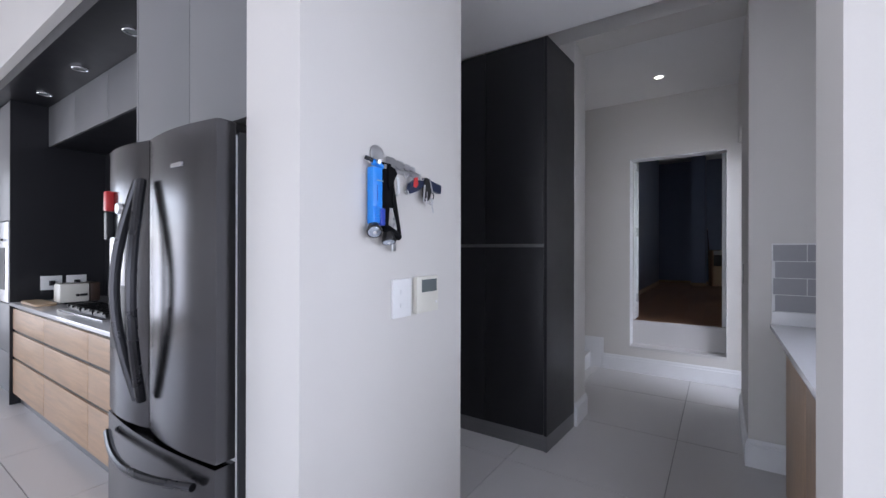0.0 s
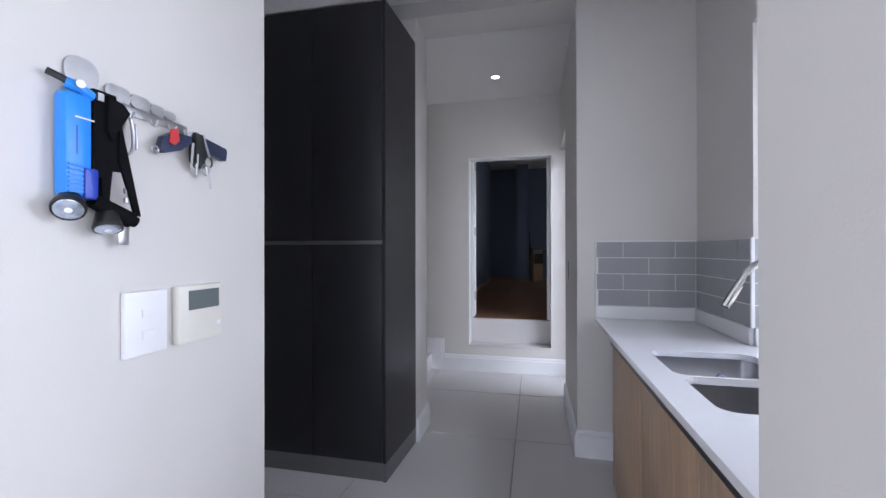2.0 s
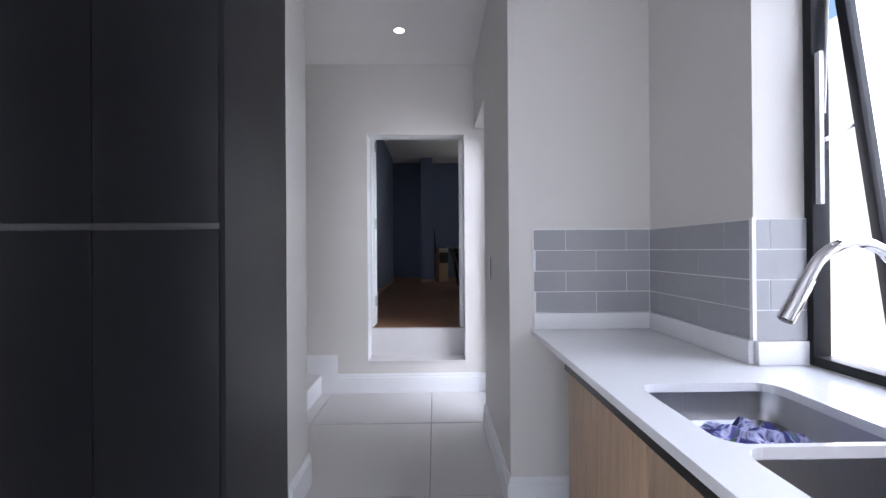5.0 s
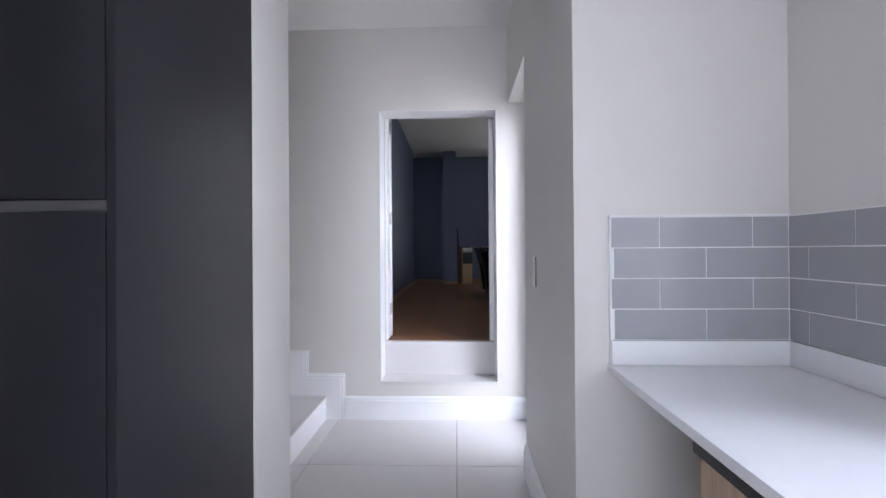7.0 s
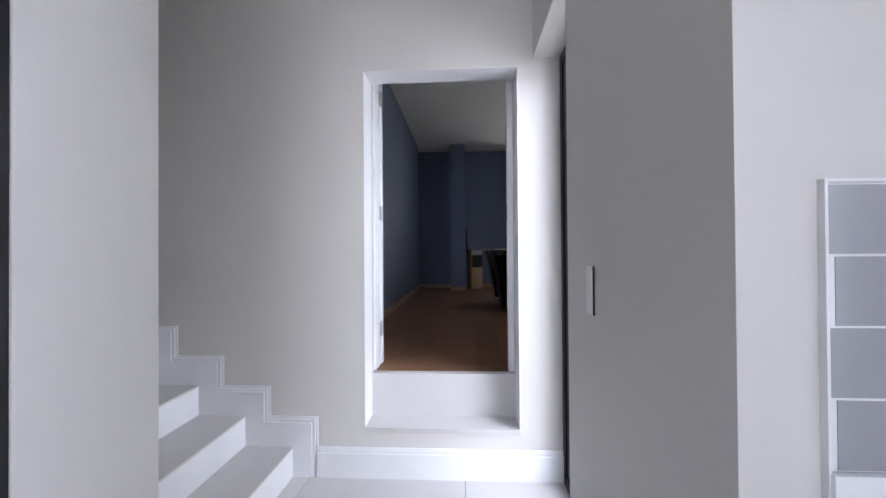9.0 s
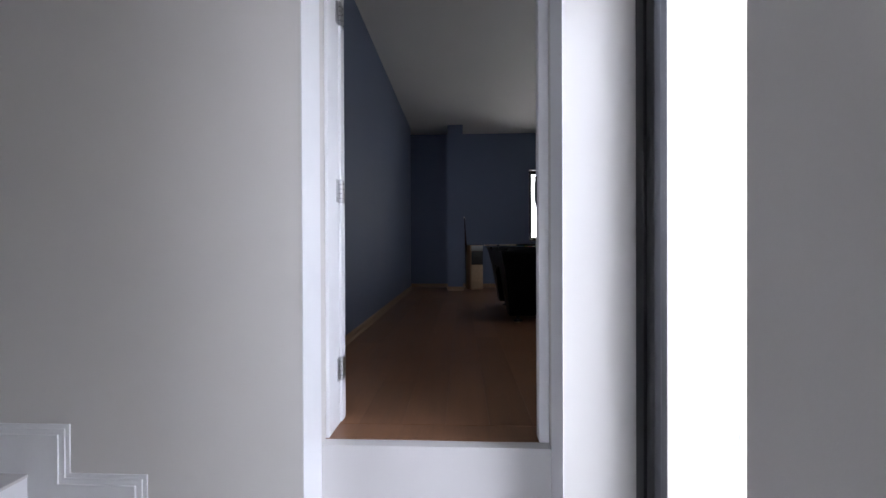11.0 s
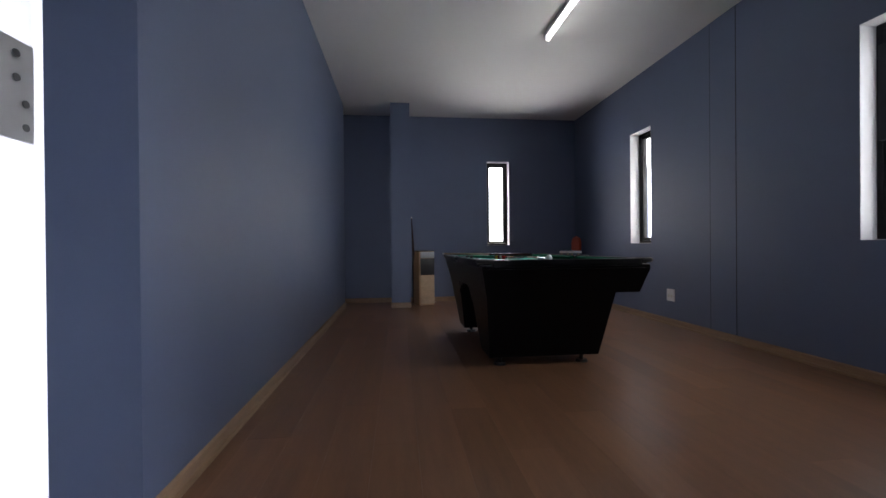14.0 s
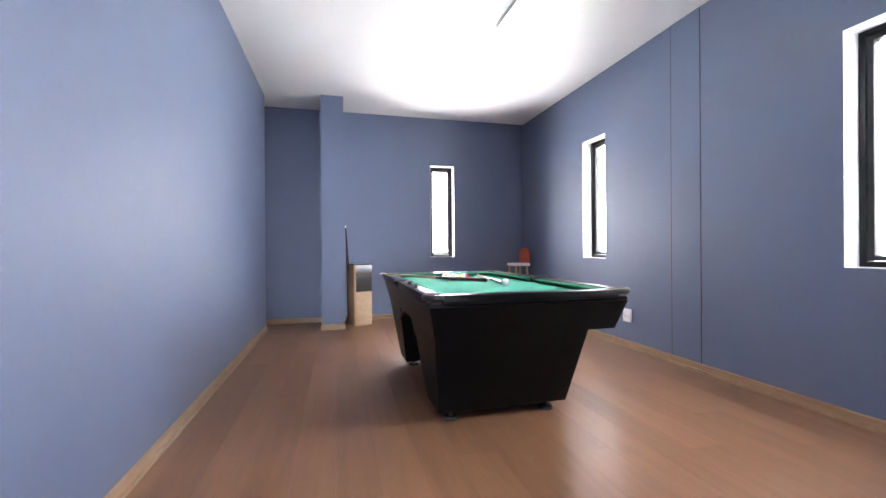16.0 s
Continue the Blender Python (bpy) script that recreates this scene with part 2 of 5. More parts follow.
def walled(axis, a0, a1, b0, b1, z0, z1, holes=()):
    """A wall across an axis from a0 to a1, running b0 to b1, with openings (b0, b1, z0, z1) through it."""
    bs = sorted({b0, b1, *[h[0] for h in holes], *[h[1] for h in holes]})
    zs = sorted({z0, z1, *[h[2] for h in holes], *[h[3] for h in holes]})

    def solid(i, j):
        if not (0 <= i < len(bs) - 1 and 0 <= j < len(zs) - 1):
            return False
        u, v = (bs[i] + bs[i + 1]) / 2, (zs[j] + zs[j + 1]) / 2
        return not any(h[0] < u < h[1] and h[2] < v < h[3] for h in holes)
    bm = bmesh.new()
    seen = {}

    def v(a, b, z):
        if (a, b, z) not in seen:
            seen[a, b, z] = bm.verts.new((a, b, z) if axis == "x" else (b, a, z))
        return seen[a, b, z]
    for i in range(len(bs) - 1):
        for j in range(len(zs) - 1):
            if not solid(i, j):
                continue
            p, q, r, s = bs[i], bs[i + 1], zs[j], zs[j + 1]
            for a in (a0, a1):
                bm.faces.new((v(a, p, r), v(a, q, r), v(a, q, s), v(a, p, s)))
            for di, dj, e in ((-1, 0, (p, r, p, s)), (1, 0, (q, r, q, s)), (0, -1, (p, r, q, r)), (0, 1, (p, s, q, s))):
                if not solid(i + di, j + dj):
                    bm.faces.new((v(a0, e[0], e[1]), v(a0, e[2], e[3]), v(a1, e[2], e[3]), v(a1, e[0], e[1])))
    return bm

# ---------- structure ----------
G = 0.556          # game room floor
CEIL_G = 3.5       # game room ceiling
LX, RX = -0.88, 2.83   # game room side walls
BY = 11.75         # game room back wall

ground = structure("ground", bx(-60, -60, -0.35, 60, 60, -0.16), M_ASPHALT, "pale sunlit outdoor paving around the house", "ground")
floor_1 = structure("floor_1", bx(-7.2, -3.7, -0.16, 4.0, 5.223, -0.006), M_GROUT, "grout bed of the tiled kitchen and hall floor", "floor")
floor_2 = structure("floor_2", bx(-1.9, 5.60, 0.40, 3.1, 12.0, G - 0.004), M_FLOORGAP, "sub-floor of the games room", "floor")

floor_3 = structure("floor_3", bx(-0.506, 5.459, 0.288, 0.396, 5.599, G - 0.0002), M_WOODFLOOR, "brown laminate strip in the doorway", "floor")

# hall and scullery walls
structure("wall_pier", bx(-0.944, 0.947, 0, -0.67, 1.84, 3.3, bevel=0.006), M_WALL, "warm white painted pier between kitchen and scullery", "wall", smooth=35)
structure("wall_scullery_south", walled("y", 1.0, 1.2, 0.48, 4.0, 0, 3.3), M_WALL, "warm white wall end at the scullery entrance", "wall")
structure("wall_scullery_east", walled("x", 1.2, 1.46, 1.2, 3.7, 0, 3.3, [(1.42, 2.785, 0.905, 2.40)]), M_WALL, "warm white wall with the scullery window", "wall")
structure("wall_scullery_north", bx(0.487, 3.455, 0, 1.2, 3.70, 3.3), M_WALL, "warm white wall at the end of the worktop", "wall")
structure("wall_hall_east", walled("x", 0.487, 0.64, 3.70, 5.223, 0, 3.3, [(4.455, 5.223, 0, 2.43)]), M_WALL, "warm white hall wall with the outside door opening", "wall")
structure("wall_hall_nib", bx(-4.2, 3.417, 0, -0.60, 3.72, 2.99, bevel=0.006), M_WALL, "warm white wall nib beside the tall cupboards", "wall", smooth=35)
structure("beam", bx(-4.2, 3.417, 2.99, 0.487, 3.72, 3.3), M_WALL, "painted beam between scullery and hall", "beam")
structure("wall_hall_north", walled("y", 5.223, 5.40, -4.2, 0.70, 0, 3.7, [(-0.507, 0.397, 0.287, 2.384)]), M_WALL, "warm white hall wall with the raised doorway", "wall")
structure("wall_games_south", walled("y", 5.40, 5.505, -1.9, 3.2, 0, 3.7, [(-0.507, 0.397, 0.287, 2.62)]), M_WALL, "inner leaf of the doorway wall", "wall")
structure("wall_games_south_inner", walled("y", 5.505, 5.60, -1.9, 3.2, 0, 3.7, [(-0.507, 0.62, 0.287, 2.62)]), M_WALL, "games room leaf of the doorway wall", "wall")
structure("wall_games_south_face", walled("y", 5.60, 5.615, -1.75, 3.0, G, 3.7, [(-0.507, 0.62, G, 2.62)]), M_BLUE, "blue painted face of the doorway wall", "wall")
structure("wall_hall_west", bx(-4.4, 3.417, 0, -4.2, 5.4, 6.0), M_WALL, "plain wall closing the stair", "wall")
structure("wall_scullery_west", bx(-2.4, 1.84, 0, -2.2, 3.417, 3.3), M_WALL, "plain wall closing the scullery", "wall")
structure("wall_scullery_back", bx(-7.2, 1.78, 0, -0.944, 1.98, 3.3), M_WALL, "wall behind the kitchen cabinets", "wall")
structure("wall_kitchen_west", walled("x", -7.4, -7.2, -3.7, 1.98, 0, 3.7, [(-2.6, 0.2, 0.3, 2.3)]), M_WALL, "kitchen wall with a window opening", "wall")
# unseen kitchen walls; both openings are added for the fill lamps
structure("wall_kitchen_east", walled("x", 4.0, 4.2, -3.7, 1.2, 0, 3.7, [(-3.0, 0.4, 0.2, 2.5)]), M_WALL, "unseen kitchen wall, its opening added to light the pier", "wall")
structure("wall_kitchen_south", walled("y", -3.7, -3.5, -7.2, 4.0, 0, 3.7, [(-4.0, 2.0, 0.02, 2.5)]), M_WALL, "unseen kitchen wall, its wide opening added to let light in", "wall")
structure("ceiling_kitchen", bx(-7.2, -3.7, 3.3, 4.0, 0.98, 3.5), M_CEIL, "white kitchen ceiling", "ceiling")
structure("ceiling_scullery", bx(-7.2, 0.98, 2.82, 1.46, 2.885, 3.3), M_CEIL, "white scullery ceiling", "ceiling")
structure("ceiling_scullery_recess", bx(-2.4, 2.885, 3.10, 1.46, 3.417, 3.3), M_CEIL, "raised strip of white ceiling before the hall", "ceiling")
structure("ceiling_scullery_end", bx(0.487, 3.417, 3.10, 1.46, 3.70, 3.3), M_CEIL, "white scullery ceiling", "ceiling")
structure("ceiling_hall", bx(-1.5, 3.72, 3.03, 0.487, 5.223, 3.3), M_CEIL, "white hall ceiling with a downlight", "ceiling")
structure("ceiling_stair", bx(-4.2, 3.42, 5.4, -1.5, 5.4, 5.6), M_CEIL, "white ceiling over the stair", "ceiling")
structure("wall_stair_over", walled("x", -1.5, -1.4, 3.72, 5.223, 3.3, 5.4), M_WALL, "plain wall over the hall ceiling", "wall")
structure("wall_stair_north", walled("y", 5.223, 5.4, -4.2, -1.4, 3.7, 5.4), M_WALL, "upper wall of the stairwell", "wall")
structure("wall_stair_south", walled("y", 3.42, 3.72, -4.2, -1.4, 3.3, 5.4), M_WALL, "upper wall of the stairwell", "wall")

# games room shell
W1 = (1.335, 1.705, 1.44, 2.80)
W2 = (9.69, 10.12, 1.445, 2.815)
W3 = (6.50, 7.505, 1.44, 2.81)
structure("wall_games_west", bx(-1.75, 6.52, G, LX, 11.33, CEIL_G), M_BLUE, "blue painted side wall of the games room", "wall")
structure("wall_games_alcove", bx(-1.9, 5.6, G, -1.75, 12.0, CEIL_G), M_BLUE, "blue wall closing the alcoves", "wall")
structure("wall_games_east", walled("x", RX, RX + 0.25, 5.6, 12.0, G - 0.1, CEIL_G, [W2, W3]), M_BLUE, "blue painted wall with a slim and a wide window", "wall")
structure("wall_games_north", walled("y", BY, BY + 0.25, -1.75, RX, G - 0.1, CEIL_G, [W1]), M_BLUE, "blue painted end wall with a slim window", "wall")
structure("wall_column", bx(-0.20, 11.14, G, 0.075, BY, CEIL_G), M_BLUE, "blue painted wall nib at the end of the games room", "wall")
structure("ceiling_games", bx(-1.9, 5.6, CEIL_G, 3.1, 12.0, CEIL_G + 0.2), M_CEIL, "white games room ceiling", "ceiling")
structure("wall_panel_strip", bx(RX - 0.003, 8.47, G + 0.07, RX, 8.77, CEIL_G), M_BLUE, "flush blue boxing with two thin joints", "wall")
for y in (8.47, 8.77):
    structure("trim_joint", bx(RX - 0.004, y - 0.002, G + 0.07, RX - 0.0005, y + 0.002, CEIL_G), M_ALU, "thin dark joint in the blue wall", "trim")

# raised threshold of the doorway
structure("step_tread", bx(-0.507, 5.215, 0.262, 0.397, 5.405, 0.29, bevel=0.002), M_FLOORTILE, "tiled lower tread in the doorway", "step")
lining = bmesh.new()
box(lining, -0.507, 5.2215, 0.291, -0.5035, 5.404, 2.384)
box(lining, 0.3935, 5.2215, 0.291, 0.397, 5.404, 2.384)
box(lining, -0.5035, 5.2215, 2.3805, 0.3935, 5.404, 2.384)
structure("trim_reveal", lining, M_TRIM, "white painted reveal of the raised doorway", "trim")
structure("step_riser", bx(-0.506, 5.405, 0.287, 0.396, 5.458, G - 0.002, bevel=0.002), M_FLOORTILE, "pale tiled riser up to the games room", "step")

# skirting of the hall
SK = [(0.0, 0.0), (0.018, 0.0), (0.018, 0.138), (0.012, 0.145), (0.012, 0.158), (0.006, 0.174), (0.0, 0.174)]


def skirting_y(x0, x1, y, z=0.0):
    """Along x against a wall facing -y."""
    return pr([(y - d, z + h) for d, h in SK], "x", x0, x1)


def skirting_x(y0, y1, x, side, z=0.0):
    """Along y against a wall whose open side is side (+1 or -1)."""
    return pr([(x + side * d, z + h) for d, h in SK], "y", y0, y1)


structure("baseboard_1", skirting_y(-0.785, 0.64, 5.223), M_TRIM, "white moulded skirting under the raised doorway", "baseboard")
structure("baseboard_2", skirting_x(3.44, 4.455, 0.487, -1), M_TRIM, "white moulded skirting along the hall wall", "baseboard")
structure("baseboard_3", skirting_y(0.487, 1.19, 3.455), M_TRIM, "white moulded skirting under the worktop", "baseboard")
structure("baseboard_4", skirting_x(3.42, 3.735, -0.60, 1), M_TRIM, "white moulded skirting round the wall nib", "baseboard")

# stair going up beside the doorway
STEPS, RISE, GO, X0 = 10, 0.176, 0.286, -0.932
stair = thing("staircase", (X0, 4.47, 0), "white tiled stair rising along the hall wall", "stairs")
for i in range(STEPS):
    x = X0 - GO * i
    part("riser", bx(x - 0.02, 3.722, RISE * i, x, 5.221, RISE * (i + 1) - 0.012), M_TRIM, stair, "white painted riser")
    part("tread", bx(x - GO - 0.02, 3.722, RISE * (i + 1) - 0.012, x + 0.004, 5.221, RISE * (i + 1), bevel=0.002), M_FLOORTILE, stair, "pale tiled tread")
part("stringer", pr([(X0, 0)] + [(X0 - GO * STEPS, 0), (X0 - GO * STEPS, RISE * STEPS - 0.05), (X0 - 0.03, 0.0)], "y", 3.73, 5.21), M_WALL, stair)
sk = bmesh.new()
for depth, e in ((0.018, 0.034), (0.012, 0.014), (0.006, 0.0)):
    line = [(X0 + 0.147 - e, 0.0)]
    for i in range(STEPS):
        x = X0 + 0.147 - GO * i - e
        line += [(x, RISE * (i + 1) + 0.174 - e), (x - GO, RISE * (i + 1) + 0.174 - e)]
    for i in range(STEPS - 1, -1, -1):
        x = X0 - GO * i
        line += [(x - GO - 0.02, RISE * i), (x - 0.02, RISE * i)]
    prism(sk, line, "y", 5.2229 - depth, 5.2229)
structure("baseboard_stair", sk, M_TRIM, "white moulded skirting stepping up the stair", "baseboard")

# wooden skirting of the games room
WS = [(0.0, 0.0), (0.022, 0.0), (0.022, 0.018), (0.012, 0.02), (0.012, 0.062), (0.0, 0.07)]
for name, outline, axis, a, b in (
        ("baseboard_west", [(LX + d, G + h) for d, h in WS], "y", 6.51, 11.33),
        ("baseboard_east", [(RX - d, G + h) for d, h in WS], "y", 5.62, BY),
        ("baseboard_north", [(BY - d, G + h) for d, h in WS], "x", 0.075, RX),
        ("baseboard_recess", [(BY - d, G + h) for d, h in WS], "x", -1.75, -0.2),
        ("baseboard_alcove", [(6.52 - d, G + h) for d, h in WS], "x", -1.75, LX),
        ("baseboard_column", [(11.14 - d, G + h) for d, h in WS], "x", -0.21, 0.085)):
    structure(name, pr(outline, axis, a, b), M_SKIRTWOOD, "oak-coloured skirting along the blue wall", "baseboard")

# ---------- windows and doors ----------


def frame_bars(bm, axis, a0, a1, b0, b1, z0, z1, w):
    for c in ((b0, b0 + w, z0, z1), (b1 - w, b1, z0, z1), (b0 + w, b1 - w, z0, z0 + w), (b0 + w, b1 - w, z1 - w, z1)):
        if axis == "x":
            box(bm, a0, c[0], c[2], a1, c[1], c[3], bevel=0.003)
        else:
            box(bm, c[0], a0, c[2], c[1], a1, c[3], bevel=0.003)
    return bm


def glazing(axis, a, b0, b1, z0, z1):
    return bx(a - 0.003, b0, z0, a + 0.003, b1, z1) if axis == "x" else bx(b0, a - 0.003, z0, b1, a + 0.003, z1)


def window(name, axis, a, hole, label, sash=True):
    b0, b1, z0, z1 = hole
    at = (a, (b0 + b1) / 2, z0) if axis == "x" else ((b0 + b1) / 2, a, z0)
    w = tagged(thing(name, at, label, "window"), kind="structure")
    part("window_frame", frame_bars(bmesh.new(), axis, a - 0.03, a + 0.03, b0 + 0.002, b1 - 0.002, z0 + 0.002, z1 - 0.002, 0.035), M_ALU, w)
    if sash:
        part("sash", frame_bars(bmesh.new(), axis, a - 0.022, a + 0.038, b0 + 0.04, b1 - 0.04, z0 + 0.04, z1 - 0.04, 0.03), M_ALU, w)
    p = part("pane", glazing(axis, a + 0.01, b0 + 0.065, b1 - 0.065, z0 + 0.065, z1 - 0.065), M_GLASS, w)
    p.visible_shadow = False
    # painted reveal lining
    lin = bmesh.new()
    near = a - 0.03
    far = (RX if axis == "x" else BY) + 0.002
    for c in ((b0, b0 + 0.004, z0, z1), (b1 - 0.004, b1, z0, z1), (b0, b1, z0, z0 + 0.004), (b0, b1, z1 - 0.004, z1)):
        if axis == "x":
            box(lin, far, c[0], c[2], near, c[1], c[3])
        else:
            box(lin, c[0], far, c[2], c[1], near, c[3])
    part("reveal", lin, M_TRIM, w, "white painted window reveal")
    return w


window("window_1", "y", BY + 0.15, W1, "slim dark-framed window in the blue end wall")
window("window_2", "x", RX + 0.15, W2, "slim dark-framed window in the blue side wall")
window("window_3", "x", RX + 0.15, W3, "wide dark-framed window in the blue side wall")

# scullery window with an awning sash standing open
win = tagged(thing("window_4", (1.40, 2.1, 0.91), "dark aluminium window over the sink, top-hung sash pushed open", "window"), kind="structure")
part("window_frame", frame_bars(bmesh.new(), "x", 1.375, 1.435, 1.422, 2.783, 0.913, 2.398, 0.032), M_ALU, win)
sash = frame_bars(bmesh.new(), "x", 1.41, 1.45, 1.465, 2.74, 0.96, 2.355, 0.032)
tilt = Matrix.Translation((1.42, 0, 2.36)) @ Matrix.Rotation(radians(-8.5), 4, "Y") @ Matrix.Translation((-1.42, 0, -2.36))
bmesh.ops.transform(sash, matrix=tilt, verts=sash.verts)
s_ob = part("sash", sash, M_ALU, win, "open top-hung sash")
pane = glazing("x", 1.43, 1.49, 2.715, 0.985, 2.33)
bmesh.ops.transform(pane, matrix=tilt, verts=pane.verts)
p = part("pane", pane, M_GLASS, s_ob)
p.visible_shadow = False
st = bmesh.new()
box(st, 1.378, 2.725, 1.45, 1.392, 2.742, 1.95)
rod(st, (1.40, 2.735, 1.66), (1.50, 2.735, 1.71), 0.007)
rod(st, (1.40, 2.735, 1.75), (1.42, 2.735, 2.2), 0.006)
part("stay", st, M_STEEL, win, "steel friction stay")

# hall outside door: dark frame with full glass
hd = tagged(thing("door_1", (0.67, 4.87, 0), "dark aluminium glazed door to the bright outside", "door"), kind="structure")
part("door_frame", frame_bars(bmesh.new(), "x", 0.637, 0.70, 4.457, 5.222, 0.0, 2.429, 0.06), M_ALU, hd)
leaf = part("leaf", frame_bars(bmesh.new(), "x", 0.646, 0.690, 4.518, 5.161, 0.061, 2.368, 0.055), M_ALU, hd)
p = part("pane", glazing("x", 0.668, 4.572, 5.107, 0.115, 2.314), M_GLASS, leaf)
p.visible_shadow = False

# games room door: white frame, leaf swung back into the alcove
gd = tagged(thing("door_2", (-0.06, 5.54, G), "white-framed door folded right back into the alcove", "door"), kind="structure")
fr = bmesh.new()
box(fr, -0.505, 5.46, G, -0.490, 5.618, 2.60, bevel=0.003)
box(fr, 0.356, 5.45, G, 0.395, 5.512, 2.60, bevel=0.003)
box(fr, -0.49, 5.46, 2.56, 0.356, 5.512, 2.60, bevel=0.003)
box(fr, -0.492, 5.618, G, -0.505, 5.64, 2.62, bevel=0.002)
frame_ob = part("door_frame", fr, M_TRIM, gd)
turn = Matrix.Translation((-0.488, 5.625, 0)) @ Matrix.Rotation(radians(172), 4, "Z")
lf = box(bmesh.new(), 0.0, -0.045, G + 0.008, 0.80, -0.003, 2.555, bevel=0.003)
bmesh.ops.transform(lf, matrix=turn, verts=lf.verts)
leaf_ob = part("leaf", lf, M_TRIM, gd, "white painted door leaf")
part("door_edge", bx(-0.490, 5.60, G + 0.008, -0.478, 5.65, 2.555, bevel=0.002), M_TRIM, gd)
for z in (0.80, 1.58, 2.36):
    hb = bmesh.new()
    box(hb, -0.4905, 5.570, z - 0.05, -0.4875, 5.598, z + 0.05)
    box(hb, -0.4785, 5.608, z - 0.05, -0.4755, 5.648, z + 0.05)
    rod(hb, (-0.480, 5.602, z - 0.052), (-0.480, 5.602, z + 0.052), 0.007)
    hinge = part("hinge", hb, M_BRIGHT, gd, "steel butt hinge")
    for k in (-0.036, -0.012, 0.012, 0.036):
        part("screw", rd((-0.4885, 5.578 + 0.008 * (k > 0), z + k), (-0.4868, 5.578 + 0.008 * (k > 0), z + k), 0.0035, seg=10), M_STEEL, hinge)
        part("screw", rd((-0.4765, 5.628 + 0.01 * (k * 83 % 2 > 1), z + k), (-0.4745, 5.628 + 0.01 * (k * 83 % 2 > 1), z + k), 0.004, seg=10), M_BLACK, hinge)
    for k in (-0.03, -0.01, 0.01, 0.03):
        part("knuckle_joint", rd((-0.480, 5.602, z + k - 0.0008), (-0.480, 5.602, z + k + 0.0008), 0.0074, seg=14), M_BLACK, hinge)
sp = bx(0.3515, 5.484, 1.50, 0.357, 5.508, 1.62)
strike = part("strike_plate", sp, M_BLACK, gd, "dark strike plate")
part("strike_lip", bx(0.3505, 5.502, 1.515, 0.3545, 5.516, 1.605, bevel=0.001), M_BLACK, strike)
part("latch_scratch", bx(0.3553, 5.486, 1.466, 0.3562, 5.508, 1.472), M_STEEL, gd, "grey rub mark")
# ---------- scullery ----------
# tall charcoal cupboards
CX0, CX1, CY0, CY1 = -2.2, -0.632, 2.889, 3.415
for k, (xa, xb) in enumerate(((-1.10, -0.654), (-1.55, -1.102), (-2.198, -1.552))):
    cu = thing("tall_cupboard", ((xa + xb) / 2, 3.15, 0), "tall charcoal handleless cupboard beside the hall", "cupboard", "tall cupboards")
    part("body", bx(xa, CY0 + 0.022, 0.11, xb, CY1, 2.815), M_DARK, cu)
    part("plinth", bx(xa, CY0 + 0.012, 0.0, xb, CY1, 0.11), M_ALUSTRIP, cu, "aluminium plinth")
    part("lower_door", bx(xa + 0.0015, CY0, 0.113, xb - 0.0015, CY0 + 0.02, 1.385, bevel=0.001), M_DARK, cu)
    part("upper_door", bx(xa + 0.0015, CY0, 1.412, xb - 0.0015, CY0 + 0.02, 2.812, bevel=0.001), M_DARK, cu)
    part("grip_rail", bx(xa, CY0 + 0.008, 1.387, xb, CY0 + 0.02, 1.410), M_ALUSTRIP, cu, "recessed aluminium grip rail")
    if k == 0:
        part("side_panel", pr([(-0.652, CY0), (CX1, CY0), (-0.603, CY1), (-0.652, CY1)], "z", 0.11, 2.815), M_DARK, cu, "charcoal end panel")
        part("plinth", pr([(-0.652, CY0 + 0.004), (CX1, CY0 + 0.004), (-0.603, CY1), (-0.652, CY1)], "z", 0.0, 0.109), M_ALUSTRIP, cu)


# worktop with cut-out for the sinks
SA = (0.70, 2.225, 1.10, 2.60)
SB = (0.71, 1.88, 1.12, 2.21)


def slab_with_holes(x0, y0, x1, y1, z0, z1, holes):
    bm = bmesh.new()
    xs = sorted({x0, x1, *[h[0] for h in holes], *[h[2] for h in holes]})
    ys = sorted({y0, y1, *[h[1] for h in holes], *[h[3] for h in holes]})

    def ok(i, j):
        if not (0 <= i < len(xs) - 1 and 0 <= j < len(ys) - 1):
            return False
        u, v = (xs[i] + xs[i + 1]) / 2, (ys[j] + ys[j + 1]) / 2
        return not any(h[0] < u < h[2] and h[1] < v < h[3] for h in holes)
    memo = {}

    def v(*c):
        if c not in memo:
            memo[c] = bm.verts.new(c)
        return memo[c]
    for i in range(len(xs) - 1):
        for j in range(len(ys) - 1):
            if ok(i, j):
                p, q, r, s = xs[i], xs[i + 1], ys[j], ys[j + 1]
                for z in (z0, z1):
                    bm.faces.new((v(p, r, z), v(q, r, z), v(q, s, z), v(p, s, z)))
                for di, dj, e in ((-1, 0, (p, r, p, s)), (1, 0, (q, r, q, s)), (0, -1, (p, r, q, r)), (0, 1, (p, s, q, s))):
                    if not ok(i + di, j + dj):
                        bm.faces.new((v(e[0], e[1], z0), v(e[2], e[3], z0), v(e[2], e[3], z1), v(e[0], e[1], z1)))
    return bm


